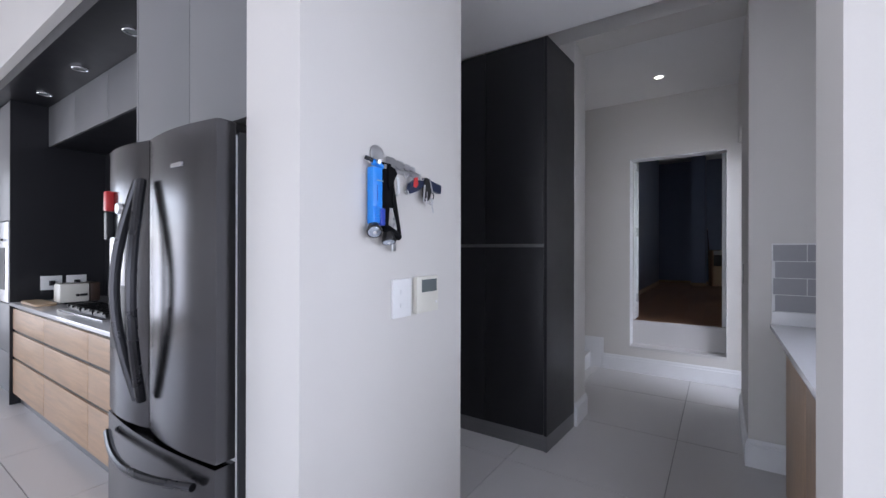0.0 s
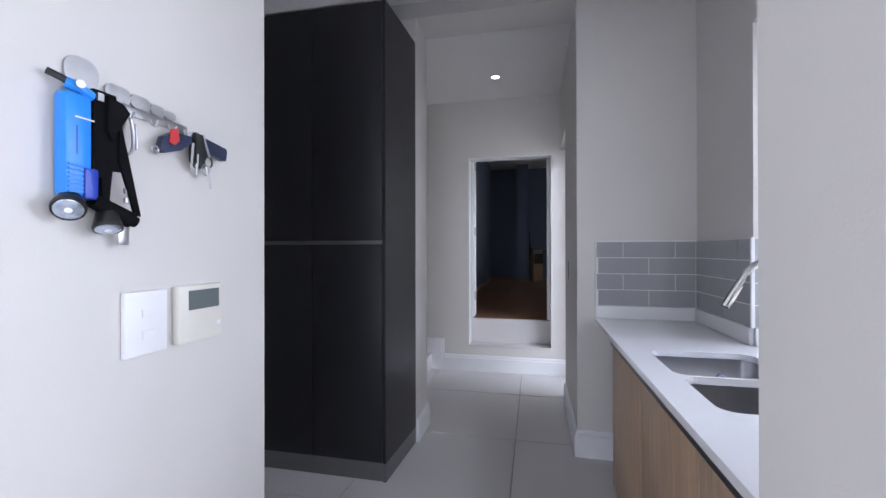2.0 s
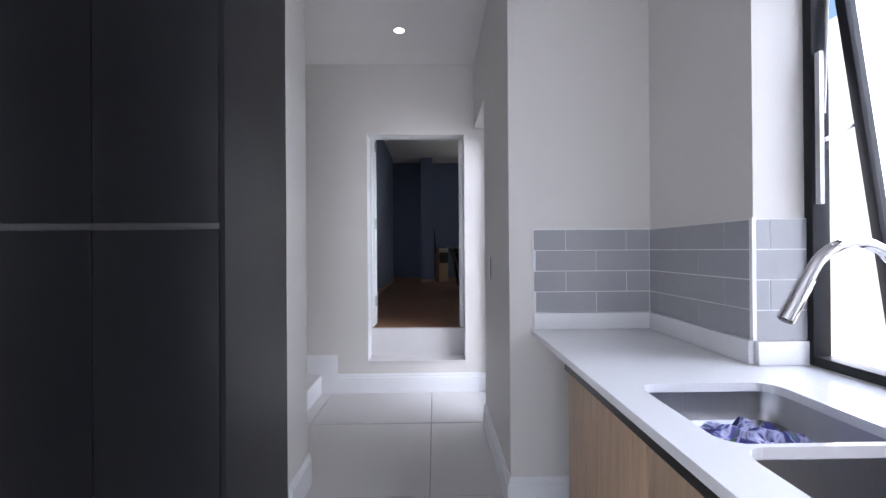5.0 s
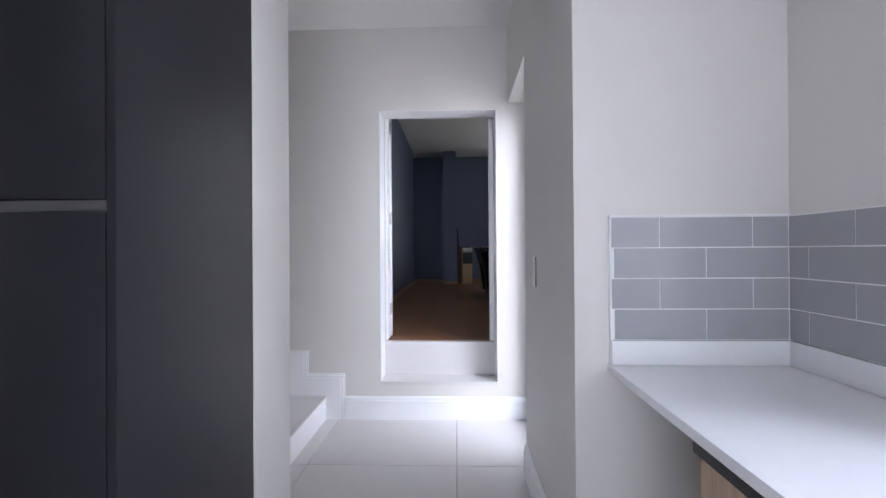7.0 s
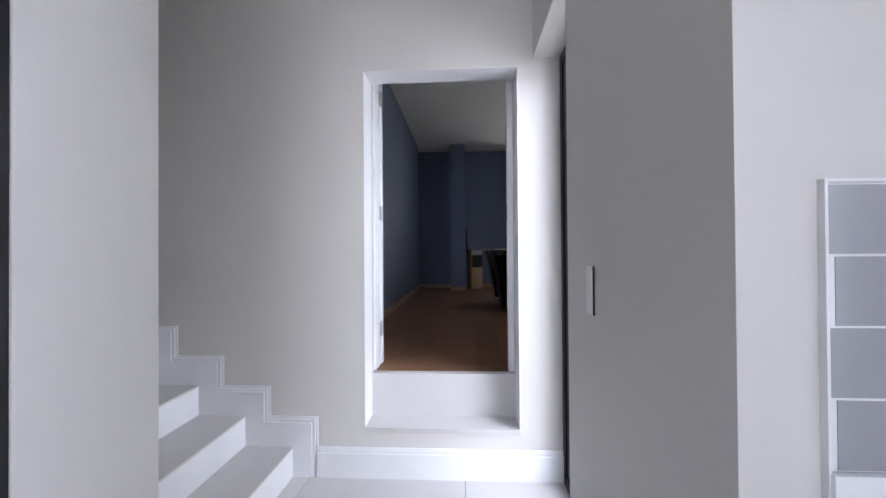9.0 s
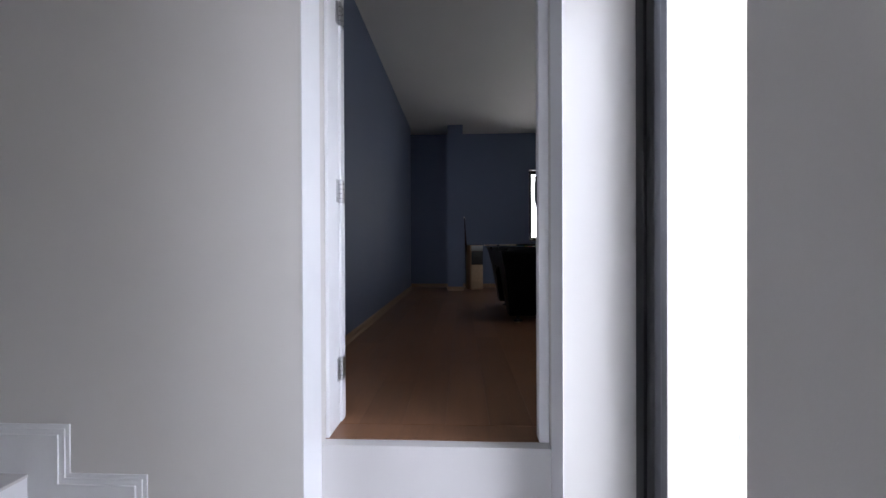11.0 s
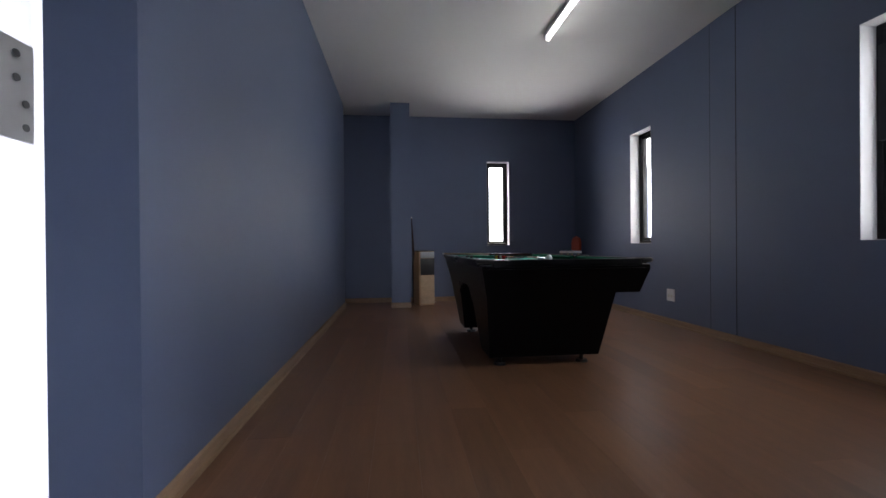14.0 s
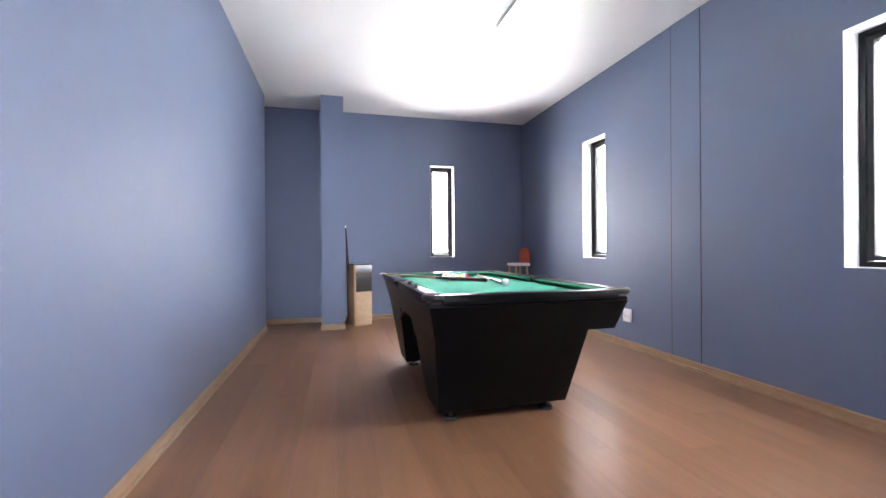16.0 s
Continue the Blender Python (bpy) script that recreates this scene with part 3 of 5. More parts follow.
wt = thing("worktop", (0.9, 2.3, 0.885), "white engineered stone worktop with two undermounted sinks", "worktop")
part("slab", slab_with_holes(0.594, 1.202, 1.198, 3.453, 0.885, 0.91, [SA, SB]), M_STONE, wt, smooth=None)
for (cx0, cy0, cx1, cy1) in (SA, SB):
    r = 0.055
    for ax, ay, sx, sy in ((cx0, cy0, 1, 1), (cx1, cy0, -1, 1), (cx0, cy1, 1, -1), (cx1, cy1, -1, -1)):
        arc = [(ax + sx * (r - r * math.sin(radians(a))), ay + sy * (r - r * math.cos(radians(a)))) for a in range(0, 91, 15)]
        part("slab_corner", pr([(ax, ay)] + arc, "z", 0.8853, 0.9098), M_STONE, wt, smooth=None)
part("window_ledge", bx(1.2, 1.424, 0.8855, 1.374, 2.781, 0.9096), M_STONE, wt)
part("upstand", bx(0.604, 3.433, 0.911, 1.186, 3.453, 0.992, bevel=0.001), M_STONE, wt)
part("upstand", bx(1.180, 2.785, 0.911, 1.199, 3.432, 0.992, bevel=0.001), M_STONE, wt)
part("upstand", bx(1.2, 2.765, 0.911, 1.374, 2.783, 0.992, bevel=0.001), M_STONE, wt)
# solid black strip stands for the shaded gap below the slab
part("gap_shade_strip", bx(0.612, 1.202, 0.845, 0.622, 2.98, 0.884), M_BLACK, wt, "black strip painted for the shade under the worktop")


def bowl(x0, y0, x1, y1, depth, label):
    s = thing("sink_bowl", ((x0 + x1) / 2, (y0 + y1) / 2, 0.884 - depth), label, "sink", "sink bowls")
    bm = bmesh.new()
    rings = []
    for z, inset, r in ((0.8845, -0.012, 0.067), (0.8845, 0.0, 0.055), (0.884 - depth + 0.03, 0.004, 0.05), (0.884 - depth + 0.008, 0.014, 0.045), (0.884 - depth, 0.035, 0.04)):
        rings.append([bm.verts.new((u, v, z)) for u, v in rounded(x0 + inset, y0 + inset, x1 - inset, y1 - inset, r)])
    for a, b in zip(rings, rings[1:]):
        for k in range(len(a)):
            bm.faces.new((a[k], a[(k + 1) % len(a)], b[(k + 1) % len(a)], b[k]))
    bm.faces.new(rings[-1])
    ob = part("basin", bm, M_STEEL, s)
    sol = ob.modifiers.new("thickness", "SOLIDIFY")
    sol.thickness, sol.offset = 0.0015, -1
    part("drain", rd(((x0 + x1) / 2, (y0 + y1) / 2, 0.8845 - depth), ((x0 + x1) / 2, (y0 + y1) / 2, 0.888 - depth), 0.045, 0.04, seg=24), M_CHROME, s, "chrome drain")
    return s


bowl(*SA, 0.085, "brushed steel sink bowl with a floral cloth in it")
bowl(*SB, 0.18, "empty brushed steel sink bowl beside the dish rack")

# floral cloth lying in the far bowl
m = mat("floral cloth print", (0.3, 0.3, 0.6), 0.9)
nt = m.node_tree
vor = nt.nodes.new("ShaderNodeTexNoise")
vor.inputs["Scale"].default_value, vor.inputs["Detail"].default_value = 9, 3
vor.inputs["Distortion"].default_value = 2.2
rampc = nt.nodes.new("ShaderNodeValToRGB")
cols = ((0.30, (0.02, 0.02, 0.12)), (0.43, (0.03, 0.03, 0.16)), (0.50, (0.50, 0.52, 0.72)), (0.56, (0.10, 0.07, 0.30)), (0.66, (0.05, 0.24, 0.04)))
rampc.color_ramp.elements[0].position, rampc.color_ramp.elements[0].color = cols[0][0], (*cols[0][1], 1)
rampc.color_ramp.elements[1].position, rampc.color_ramp.elements[1].color = cols[1][0], (*cols[1][1], 1)
for pos, c in cols[2:]:
    rampc.color_ramp.elements.new(pos).color = (*c, 1)
tc = nt.nodes.new("ShaderNodeTexCoord")
nt.links.new(tc.outputs["Object"], vor.inputs["Vector"])
nt.links.new(vor.outputs["Fac"], rampc.inputs[0])
nt.links.new(rampc.outputs[0], nt.nodes["Principled BSDF"].inputs["Base Color"])
cl = bmesh.new()
N = 22
gv = [[cl.verts.new((0.765 + 0.28 * i / N, 2.27 + 0.265 * j / N, 0.806 + 0.030 * (0.5 + noise.noise(Vector((i * 0.35, j * 0.35, 1.3)))))) for j in range(N + 1)] for i in range(N + 1)]
for i in range(N):
    for j in range(N):
        cl.faces.new((gv[i][j], gv[i + 1][j], gv[i + 1][j + 1], gv[i][j + 1]))
ex = bmesh.ops.extrude_face_region(cl, geom=list(cl.faces))
bmesh.ops.translate(cl, vec=(0, 0, -0.006), verts=[v for v in ex["geom"] if isinstance(v, bmesh.types.BMVert)])
whole("dish_cloth", cl, m, "crumpled blue, violet and green floral cloth in the sink", "cloth")

# mixer tap
tp = thing("mixer_tap", (1.15, 2.29, 0.91), "chrome gooseneck mixer tap standing behind the sink", "tap")
part("base", rd((1.15, 2.29, 0.91), (1.15, 2.29, 1.03), 0.026, 0.025, seg=20), M_CHROME, tp)
arc = [(1.15, 2.29, 1.02), (1.15, 2.29, 1.16)]
arc += [(1.15 - 0.11 + 0.11 * math.cos(radians(a)), 2.29, 1.205 + 0.112 * math.sin(radians(a))) for a in range(0, 152, 10)]
arc += [(0.925, 2.29, 1.225), (0.905, 2.29, 1.19)]
part("spout", tube(bmesh.new(), arc, 0.0125, 16), M_CHROME, tp)
part("spray_head", rd((0.932, 2.29, 1.238), (0.882, 2.29, 1.148), 0.0150, 0.017, seg=18), M_CHROME, tp)
part("nozzle", rd((0.8825, 2.29, 1.149), (0.8805, 2.29, 1.1455), 0.0135, seg=16), M_BLACK, tp)
part("collar", rd((1.15, 2.29, 1.03), (1.15, 2.29, 1.036), 0.0265, 0.018, seg=20), M_CHROME, tp)
part("handle_hub", rd((1.15, 2.27, 0.985), (1.156, 2.235, 0.985), 0.021, 0.021, seg=18), M_CHROME, tp)
part("handle", tube(bmesh.new(), [(1.156, 2.236, 0.985), (1.17, 2.19, 0.987), (1.18, 2.15, 1.0), (1.186, 2.13, 1.045), (1.188, 2.125, 1.075)], 0.007, 10), M_CHROME, tp)

# oak base cabinets below the worktop
for ya, yb in ((1.205, 1.79), (1.793, 2.38), (2.383, 2.97)):
    c = thing("base_cabinet", (0.9, (ya + yb) / 2, 0), "pale oak handleless base cabinet under the white worktop", "cabinet", "scullery base cabinets")
    part("body", bx(0.645, ya, 0.1, 1.18, yb, 0.72), M_WOODLAM, c)
    part("door", bx(0.622, ya + 0.0015, 0.10, 0.642, yb - 0.0015, 0.845, bevel=0.001), M_WOODLAM, c)
    part("plinth", bx(0.67, ya, 0.0, 1.18, yb, 0.098), M_ALUSTRIP, c)
    if yb > 2.9:
        part("side_panel", bx(0.643, yb - 0.001, 0.0, 1.18, yb + 0.014, 0.884), M_WOODLAM, c)

# dish rack
dr = thing("dish_rack", (0.98, 1.58, 0.91), "two-tier chrome wire dish rack over a black drip tray", "dish rack")
X_0, X_1, Y_0, Y_1 = 0.86, 1.16, 1.30, 1.71
tray = part("drip_tray", pr(rounded(X_0 - 0.03, Y_0 - 0.03, X_1 + 0.02, Y_1 + 0.03, 0.03), "z", 0.935, 0.942), M_BLACK, dr, "black ribbed plastic drip tray")
for k in range(9):
    y = Y_0 + k * (Y_1 - Y_0) / 8
    part("rib", bx(X_0 - 0.01, y - 0.004, 0.942, X_1, y + 0.004, 0.948), M_BLACK, tray)
lip = rounded(X_0 - 0.03, Y_0 - 0.03, X_1 + 0.02, Y_1 + 0.03, 0.03)
part("tray_lip", tube(bmesh.new(), [(u, v, 0.952) for u, v in lip] + [(*lip[0], 0.952)], 0.007, 8), M_BLACK, dr)
for x, y in ((X_0, Y_0), (X_0, Y_1), (X_1, Y_0), (X_1, Y_1)):
    part("foot", rd((x, y, 0.91), (x, y, 0.936), 0.008), M_BLACK, dr)
    if x == X_1:
        part("post", rd((x, y, 0.936), (x, y, 1.33), 0.004, seg=8), M_WIRE, dr)


def basket(name, x0, x1, y0, y1, z0, z1, step, label):
    def rim(z, i):
        o = rounded(x0 + i, y0 + i, x1 - i, y1 - i, 0.03, 4)
        return tube(bmesh.new(), [(u, v, z) for u, v in o] + [(*o[0], z)], 0.0035, 6)
    top = part(name, rim(z1, 0.0), M_WIRE, dr, label)
    part("rim", rim(z0, 0.03), M_WIRE, top)
    part("rim", rim((z0 + z1) / 2, 0.015), M_WIRE, top)
    n = int((y1 - y0) / step)
    for k in range(n + 1):
        y = y0 + 0.035 + (y1 - y0 - 0.07) * k / n
        part("wire", tube(bmesh.new(), [(x0, y, z1), (x0 + 0.03, y, z0), (x1 - 0.03, y, z0), (x1, y, z1)], 0.002, 5), M_WIRE, top)


basket("lower_basket", X_0, X_1, Y_0, Y_1, 0.965, 1.045, 0.024, "chrome wire basket")
basket("upper_basket", X_0 - 0.05, X_1, Y_0, Y_1, 1.235, 1.285, 0.024, "chrome wire upper tier")
hnd = bmesh.new()
tube(hnd, [(X_0 + 0.02, Y_1, 1.045), (X_0 + 0.10, Y_1, 1.10), (X_1, Y_1, 1.10)], 0.0035, 6)
tpr = bmesh.new()
tube(tpr, [(X_1, Y_0, 1.33), (X_1 - 0.02, Y_0, 1.345), (X_1 - 0.02, Y_1, 1.345), (X_1, Y_1, 1.33)], 0.0035, 6)
part("side_rail", hnd, M_WIRE, dr)
for y in (Y_0, Y_1):
    part("side_frame", tube(bmesh.new(), [(X_0 - 0.01, y, 0.97), (X_0 + 0.06, y, 1.095), (X_0 + 0.11, y, 1.10), (X_0 + 0.04, y, 0.97)], 0.002, 6), M_WIRE, dr)
    part("front_post", rd((X_0 + 0.11, y, 1.10), (X_0 + 0.11, y, 1.24), 0.0035, seg=8), M_WIRE, dr)
part("cross_rail", rd((X_0 + 0.11, Y_0, 1.20), (X_0 + 0.11, Y_1, 1.20), 0.0025, seg=6), M_WIRE, dr)
part("top_rail", tpr, M_WIRE, dr)
caddy = part("cutlery_caddy", pr(rounded(1.06, 1.50, 1.13, 1.64, 0.015), "z", 0.966, 1.10), M_STEEL, dr, "perforated steel cutlery holder")
for i in range(3):
    for j in range(5):
        part("hole", rd((1.0605, 1.53 + 0.04 * i, 0.985 + 0.022 * j), (1.0592, 1.53 + 0.04 * i, 0.985 + 0.022 * j), 0.0045, seg=8), M_BLACK, caddy)

# planter on the window ledge
pot = thing("window_planter", (1.28, 1.72, 0.91), "small grey planter with a dry rosette plant on the ledge", "plant pot")
part("box", bx(1.23, 1.60, 0.9105, 1.33, 1.86, 1.0, bevel=0.006), M_GREYLAM, pot)
lv = bmesh.new()
for k in range(26):
    a, t = k * 2.4, 0.3 + 0.5 * random.random()
    c0 = Vector((1.28, 1.73 + 0.04 * math.sin(k), 0.995))
    d = Vector((math.cos(a) * 0.045, math.sin(a) * 0.045, 0.05 * t + 0.02))
    w = Vector((-math.sin(a), math.cos(a), 0)) * 0.009
    mid = c0 + d * 0.6
    vs = [lv.verts.new(c) for c in (c0, mid + w, c0 + d, mid - w)]
    lv.faces.new(vs)
part("rosette", lv, mat("dry succulent", (0.22, 0.12, 0.09), 0.6, var=0.3, scale=60), pot, "reddish succulent leaves", smooth=None)

# fittings on the pier: key rack, switch, thermostat
PX = -0.668
kr = thing("key_rack", (PX, 1.46, 1.67), "small steel key rack hung with torch, lanyard and keys", "key rack")
part("rail", bx(PX, 1.235, 1.652, PX + 0.006, 1.515, 1.672, bevel=0.002), M_BRIGHT, kr)
for y, h, w in ((1.262, 0.062, 0.032), (1.335, 0.034, 0.028), (1.387, 0.030, 0.024), (1.43, 0.024, 0.018), (1.465, 0.02, 0.016)):
    part("finial", pr(rounded(y - w, 1.673, y + w, 1.673 + h, h * 0.42), "x", PX, PX + 0.006), M_BRIGHT, kr)
for y in (1.25, 1.30, 1.35, 1.41, 1.46, 1.505):
    part("hook", tube(bmesh.new(), [(PX + 0.006, y, 1.66), (PX + 0.012, y, 1.645), (PX + 0.022, y, 1.64), (PX + 0.03, y, 1.655)], 0.0025, 6), M_BRIGHT, kr)
TY = 1.236
tor = thing("blue_torch", (PX + 0.03, TY, 1.39), "bright blue plastic torch hanging from the key rack", "torch")
part("body", bx(PX + 0.006, TY - 0.027, 1.455, PX + 0.038, TY + 0.022, 1.652, bevel=0.010), M_BLUETORCH, tor)
part("battery_clip", bx(PX + 0.014, TY + 0.004, 1.452, PX + 0.043, TY + 0.030, 1.512, bevel=0.005), M_BLUEDARK, tor, "dark blue clip")
part("lettering", bx(PX + 0.0378, TY - 0.008, 1.535, PX + 0.0386, TY - 0.006, 1.59), M_BLUEDARK, tor, "dark unreadable mark")
part("strap", tube(bmesh.new(), [(PX + 0.012, 1.196, 1.682), (PX + 0.024, 1.212, 1.674), (PX + 0.03, 1.226, 1.667)], 0.007, 8), M_BLACK, tor, "black wrist strap")
part("strap_clasp", tube(bmesh.new(), [(PX + 0.024, 1.218, 1.668), (PX + 0.032, 1.235, 1.664), (PX + 0.026, 1.262, 1.656)], 0.011, 10), M_BLUETORCH, tor, "blue clasp")
part("ring", rd((PX + 0.034, 1.232, 1.667), (PX + 0.046, 1.230, 1.667), 0.008, seg=12), M_BRIGHT, tor)
part("seam", bx(PX + 0.0375, TY - 0.01, 1.604, PX + 0.0388, TY + 0.024, 1.607), M_BRIGHT, tor)
for k in range(7):
    part("grip_rib", bx(PX + 0.037, TY - 0.023, 1.462 + 0.0085 * k, PX + 0.0425, TY + 0.002, 1.466 + 0.0085 * k), M_BLUETORCH, tor)


def torch_head(owner, name, c, axis, r, depth, shell, label):
    c, axis = Vector(c), Vector(axis).normalized()
    e = c + axis * depth
    h = part(name, rd(c, e, r * 0.7, r, seg=24), shell, owner, label)
    part("bezel", rd(e, e + axis * 0.006, r * 1.04, r, seg=24), shell, h)
    part("lens", rd(e + axis * 0.0062, e + axis * 0.009, r * 0.86, r * 0.7, seg=24), M_LENS, h, "clear reflector lens")
    part("bulb", rd(e + axis * 0.0092, e + axis * 0.011, r * 0.25, r * 0.15, seg=12), M_PLASTIC, h)


torch_head(tor, "head", (PX + 0.022, 1.228, 1.452), (0.55, -0.45, -0.6), 0.026, 0.03, M_BLACK, "black torch head")
lan = thing("black_torch", (PX + 0.03, 1.30, 1.38), "black torch on a wide black webbing strap", "torch")
part("strap", pr([(1.270, 1.676), (1.315, 1.676), (1.325, 1.60), (1.332, 1.52), (1.308, 1.52), (1.300, 1.44), (1.287, 1.44), (1.286, 1.50), (1.279, 1.50), (1.278, 1.44), (1.268, 1.44)], "x", PX + 0.010, PX + 0.024), M_WEB, lan, "black webbing strap")
part("strap_fold", pr([(1.292, 1.668), (1.325, 1.660), (1.338, 1.645), (1.30, 1.58), (1.290, 1.60)], "x", PX + 0.025, PX + 0.034), M_WEB, lan)
part("loose_strap", pr([(1.318, 1.64), (1.326, 1.60), (1.366, 1.428), (1.352, 1.430), (1.318, 1.54)], "x", PX + 0.024, PX + 0.030), M_WEB, lan)
part("ladder_buckle", bx(PX + 0.022, 1.276, 1.655, PX + 0.027, 1.288, 1.67), M_BRIGHT, lan)
part("body", rd((PX + 0.030, 1.262, 1.452), (PX + 0.034, 1.338, 1.418), 0.015, 0.017, seg=18), M_WEB, lan)
part("pivot", rd((PX + 0.034, 1.336, 1.419), (PX + 0.035, 1.348, 1.414), 0.012, seg=14), M_WEB, lan)
torch_head(lan, "head", (PX + 0.028, 1.292, 1.432), (0.35, -0.2, -0.9), 0.025, 0.034, M_BLACK, "black torch head")
part("clip", bx(PX + 0.02, 1.318, 1.365, PX + 0.027, 1.342, 1.412, bevel=0.003), M_BRIGHT, lan, "bright steel clip")
for z in (1.455, 1.475):
    part("eyelet", bx(PX + 0.018, 1.334, z, PX + 0.026, 1.344, z + 0.012, bevel=0.002), M_BRIGHT, lan)
cb = thing("carabiner", (PX + 0.02, 1.345, 1.56), "small silver carabiner hanging from the key rack", "carabiner")
part("loop", tube(bmesh.new(), [(PX + 0.02, 1.345 + (0.011 + 0.003 * math.sin(a * math.tau / 20)) * math.cos(a * math.tau / 20), 1.605 - 0.042 * math.sin(a * math.tau / 20)) for a in range(21)], 0.0035, 8), M_BRIGHT, cb)
part("gate", rd((PX + 0.02, 1.362, 1.632), (PX + 0.021, 1.364, 1.575), 0.003), M_BRIGHT, cb)
ks = thing("pocket_knife", (PX + 0.02, 1.45, 1.60), "navy pocket knife with a red inlay on a ring", "pocket knife")
part("handle", pr([(1.415, 1.592), (1.43, 1.584), (1.475, 1.600), (1.508, 1.625), (1.505, 1.642), (1.455, 1.640), (1.425, 1.622)], "x", PX + 0.012, PX + 0.028), M_NAVY, ks)
part("inlay", pr([(1.438, 1.612), (1.452, 1.608), (1.468, 1.622), (1.462, 1.650), (1.445, 1.645)], "x", PX + 0.026, PX + 0.031), M_RED, ks, "red inlay")
part("end_ring", tube(bmesh.new(), [(PX + 0.02, 1.410 + 0.008 * math.cos(a * math.tau / 12), 1.588 + 0.008 * math.sin(a * math.tau / 12)) for a in range(13)], 0.0025, 6), M_BRIGHT, ks)
ck = thing("car_key", (PX + 0.02, 1.55, 1.59), "navy and black car key fob with metal keys", "keys")
fob = pr(rounded(-0.055, -0.018, 0.055, 0.018, 0.007), "x", 0.014, 0.030)
bmesh.ops.transform(fob, matrix=Matrix.Translation((PX, 1.572, 1.628)) @ Matrix.Rotation(radians(-8), 4, "X"), verts=fob.verts)
part("fob", fob, M_NAVY, ck, "navy key fob")
part("fob_case", pr([(1.512, 1.655), (1.535, 1.652), (1.548, 1.60), (1.53, 1.565), (1.51, 1.58)], "x", PX + 0.016, PX + 0.036), M_BLACK, ck)
for k, (y, z) in enumerate(((1.535, 1.578), (1.558, 1.588), (1.545, 1.565))):
    part("ring", tube(bmesh.new(), [(PX + 0.026 + 0.004 * k, y + 0.014 * math.cos(a * math.tau / 14), z + 0.014 * math.sin(a * math.tau / 14)) for a in range(15)], 0.0025, 6), M_BLACK if k == 1 else M_BRIGHT, ck)
for y0_, z0_, y1_, z1_ in ((1.505, 1.625, 1.498, 1.560), (1.518, 1.60, 1.516, 1.545), (1.548, 1.575, 1.563, 1.518), (1.535, 1.655, 1.56, 1.60)):
    kb = bmesh.new()
    rod(kb, (PX + 0.034, y0_, z0_), (PX + 0.034, y1_, z1_), 0.0035, 0.0025, seg=6)
    part("key", kb, M_BRIGHT, ck)

sw = thing("light_switch", (PX, 1.40, 1.19), "white two-gang light switch plate on the pier", "switch")
part("plate", bx(PX - 0.001, 1.345, 1.115, PX + 0.010, 1.452, 1.26, bevel=0.002), M_PLASTIC, sw)
for z in (1.16, 1.21):
    part("rocker", bx(PX + 0.0100, 1.385, z - 0.009, PX + 0.0125, 1.415, z + 0.009, bevel=0.001), M_PLASTIC, sw)
th = thing("thermostat", (PX, 1.55, 1.19), "cream wall thermostat with a grey display", "thermostat")
part("case", bx(PX - 0.001, 1.475, 1.118, PX + 0.020, 1.621, 1.263, bevel=0.004), M_CREAM, th)
part("display", bx(PX + 0.020, 1.505, 1.20, PX + 0.0212, 1.607, 1.25), M_LCD, th, "grey liquid crystal display")
part("buttons", bx(PX + 0.020, 1.60, 1.15, PX + 0.0215, 1.612, 1.16), M_PLASTIC, th)

hs = thing("hall_switch", (0.484, 4.16, 1.19), "slim light switch with one dark edge on the hall wall", "switch")
part("plate", bx(0.481, 4.125, 1.11, 0.488, 4.195, 1.265, bevel=0.002), M_PLASTIC, hs)
# black strip along the plate's near edge only
part("edge", bx(0.4815, 4.122, 1.112, 0.487, 4.125, 1.263), M_BLACK, hs)

# ceiling downlights


def downlight(x, y, z, label, lit=True):
    d = thing("downlight", (x, y, z), label, "downlight", "recessed downlights")
    bm = bmesh.new()
    ro = [(x + 0.045 * math.cos(a * math.tau / 24), y + 0.045 * math.sin(a * math.tau / 24), z - 0.004) for a in range(25)]
    tube(bm, ro, 0.007, 8)
    part("ring", bm, M_TRIM if lit else M_CHROME, d, "white bezel" if lit else "chrome bezel")
    part("lamp", rd((x, y, z + 0.001), (x, y, z - 0.003), 0.036, 0.034, seg=24), M_LAMPLIT if lit else M_LCD, d, "lit lamp" if lit else "dark unlit lamp")
    return d


downlight(-0.15, 4.62, 3.03, "lit recessed downlight in the hall ceiling")
# ---------- kitchen run ----------
FY = 1.10
fg = thing("fridge", (-1.43, 1.2, 0), "dark stainless french-door fridge freezer with curved handles", "fridge")
F0, F1, FF = -1.89, -1.0, 0.86


def bowed(x0, x1, z0, z1, depth):
    n = 10
    front = [(x0 + (x1 - x0) * k / n, FF + 0.035 - depth * math.sin(math.pi * (0.12 + 0.76 * k / n))) for k in range(n + 1)]
    return pr(front + [(x1, FF + 0.085), (x0, FF + 0.085)], "z", z0, z1)


part("cabinet", bx(F0 + 0.005, FF + 0.10, 0.03, F1 - 0.005, 1.70, 1.765, bevel=0.006), M_FRIDGESIDE, fg, "dark grey cabinet side")
part("door_seal", bx(F0 + 0.015, FF + 0.085, 0.05, F1 - 0.015, FF + 0.10, 1.755), M_PLASTIC, fg, "pale door seal")
xm = -1.49
dl = part("door", bowed(F0, xm - 0.003, 0.68, 1.79, 0.035), M_FRIDGE, fg)
dr_ = part("door", bowed(xm + 0.003, F1, 0.68, 1.79, 0.035), M_FRIDGE, fg)
fz = part("freezer_drawer", bowed(F0, F1, 0.06, 0.665, 0.045), M_FRIDGE, fg)
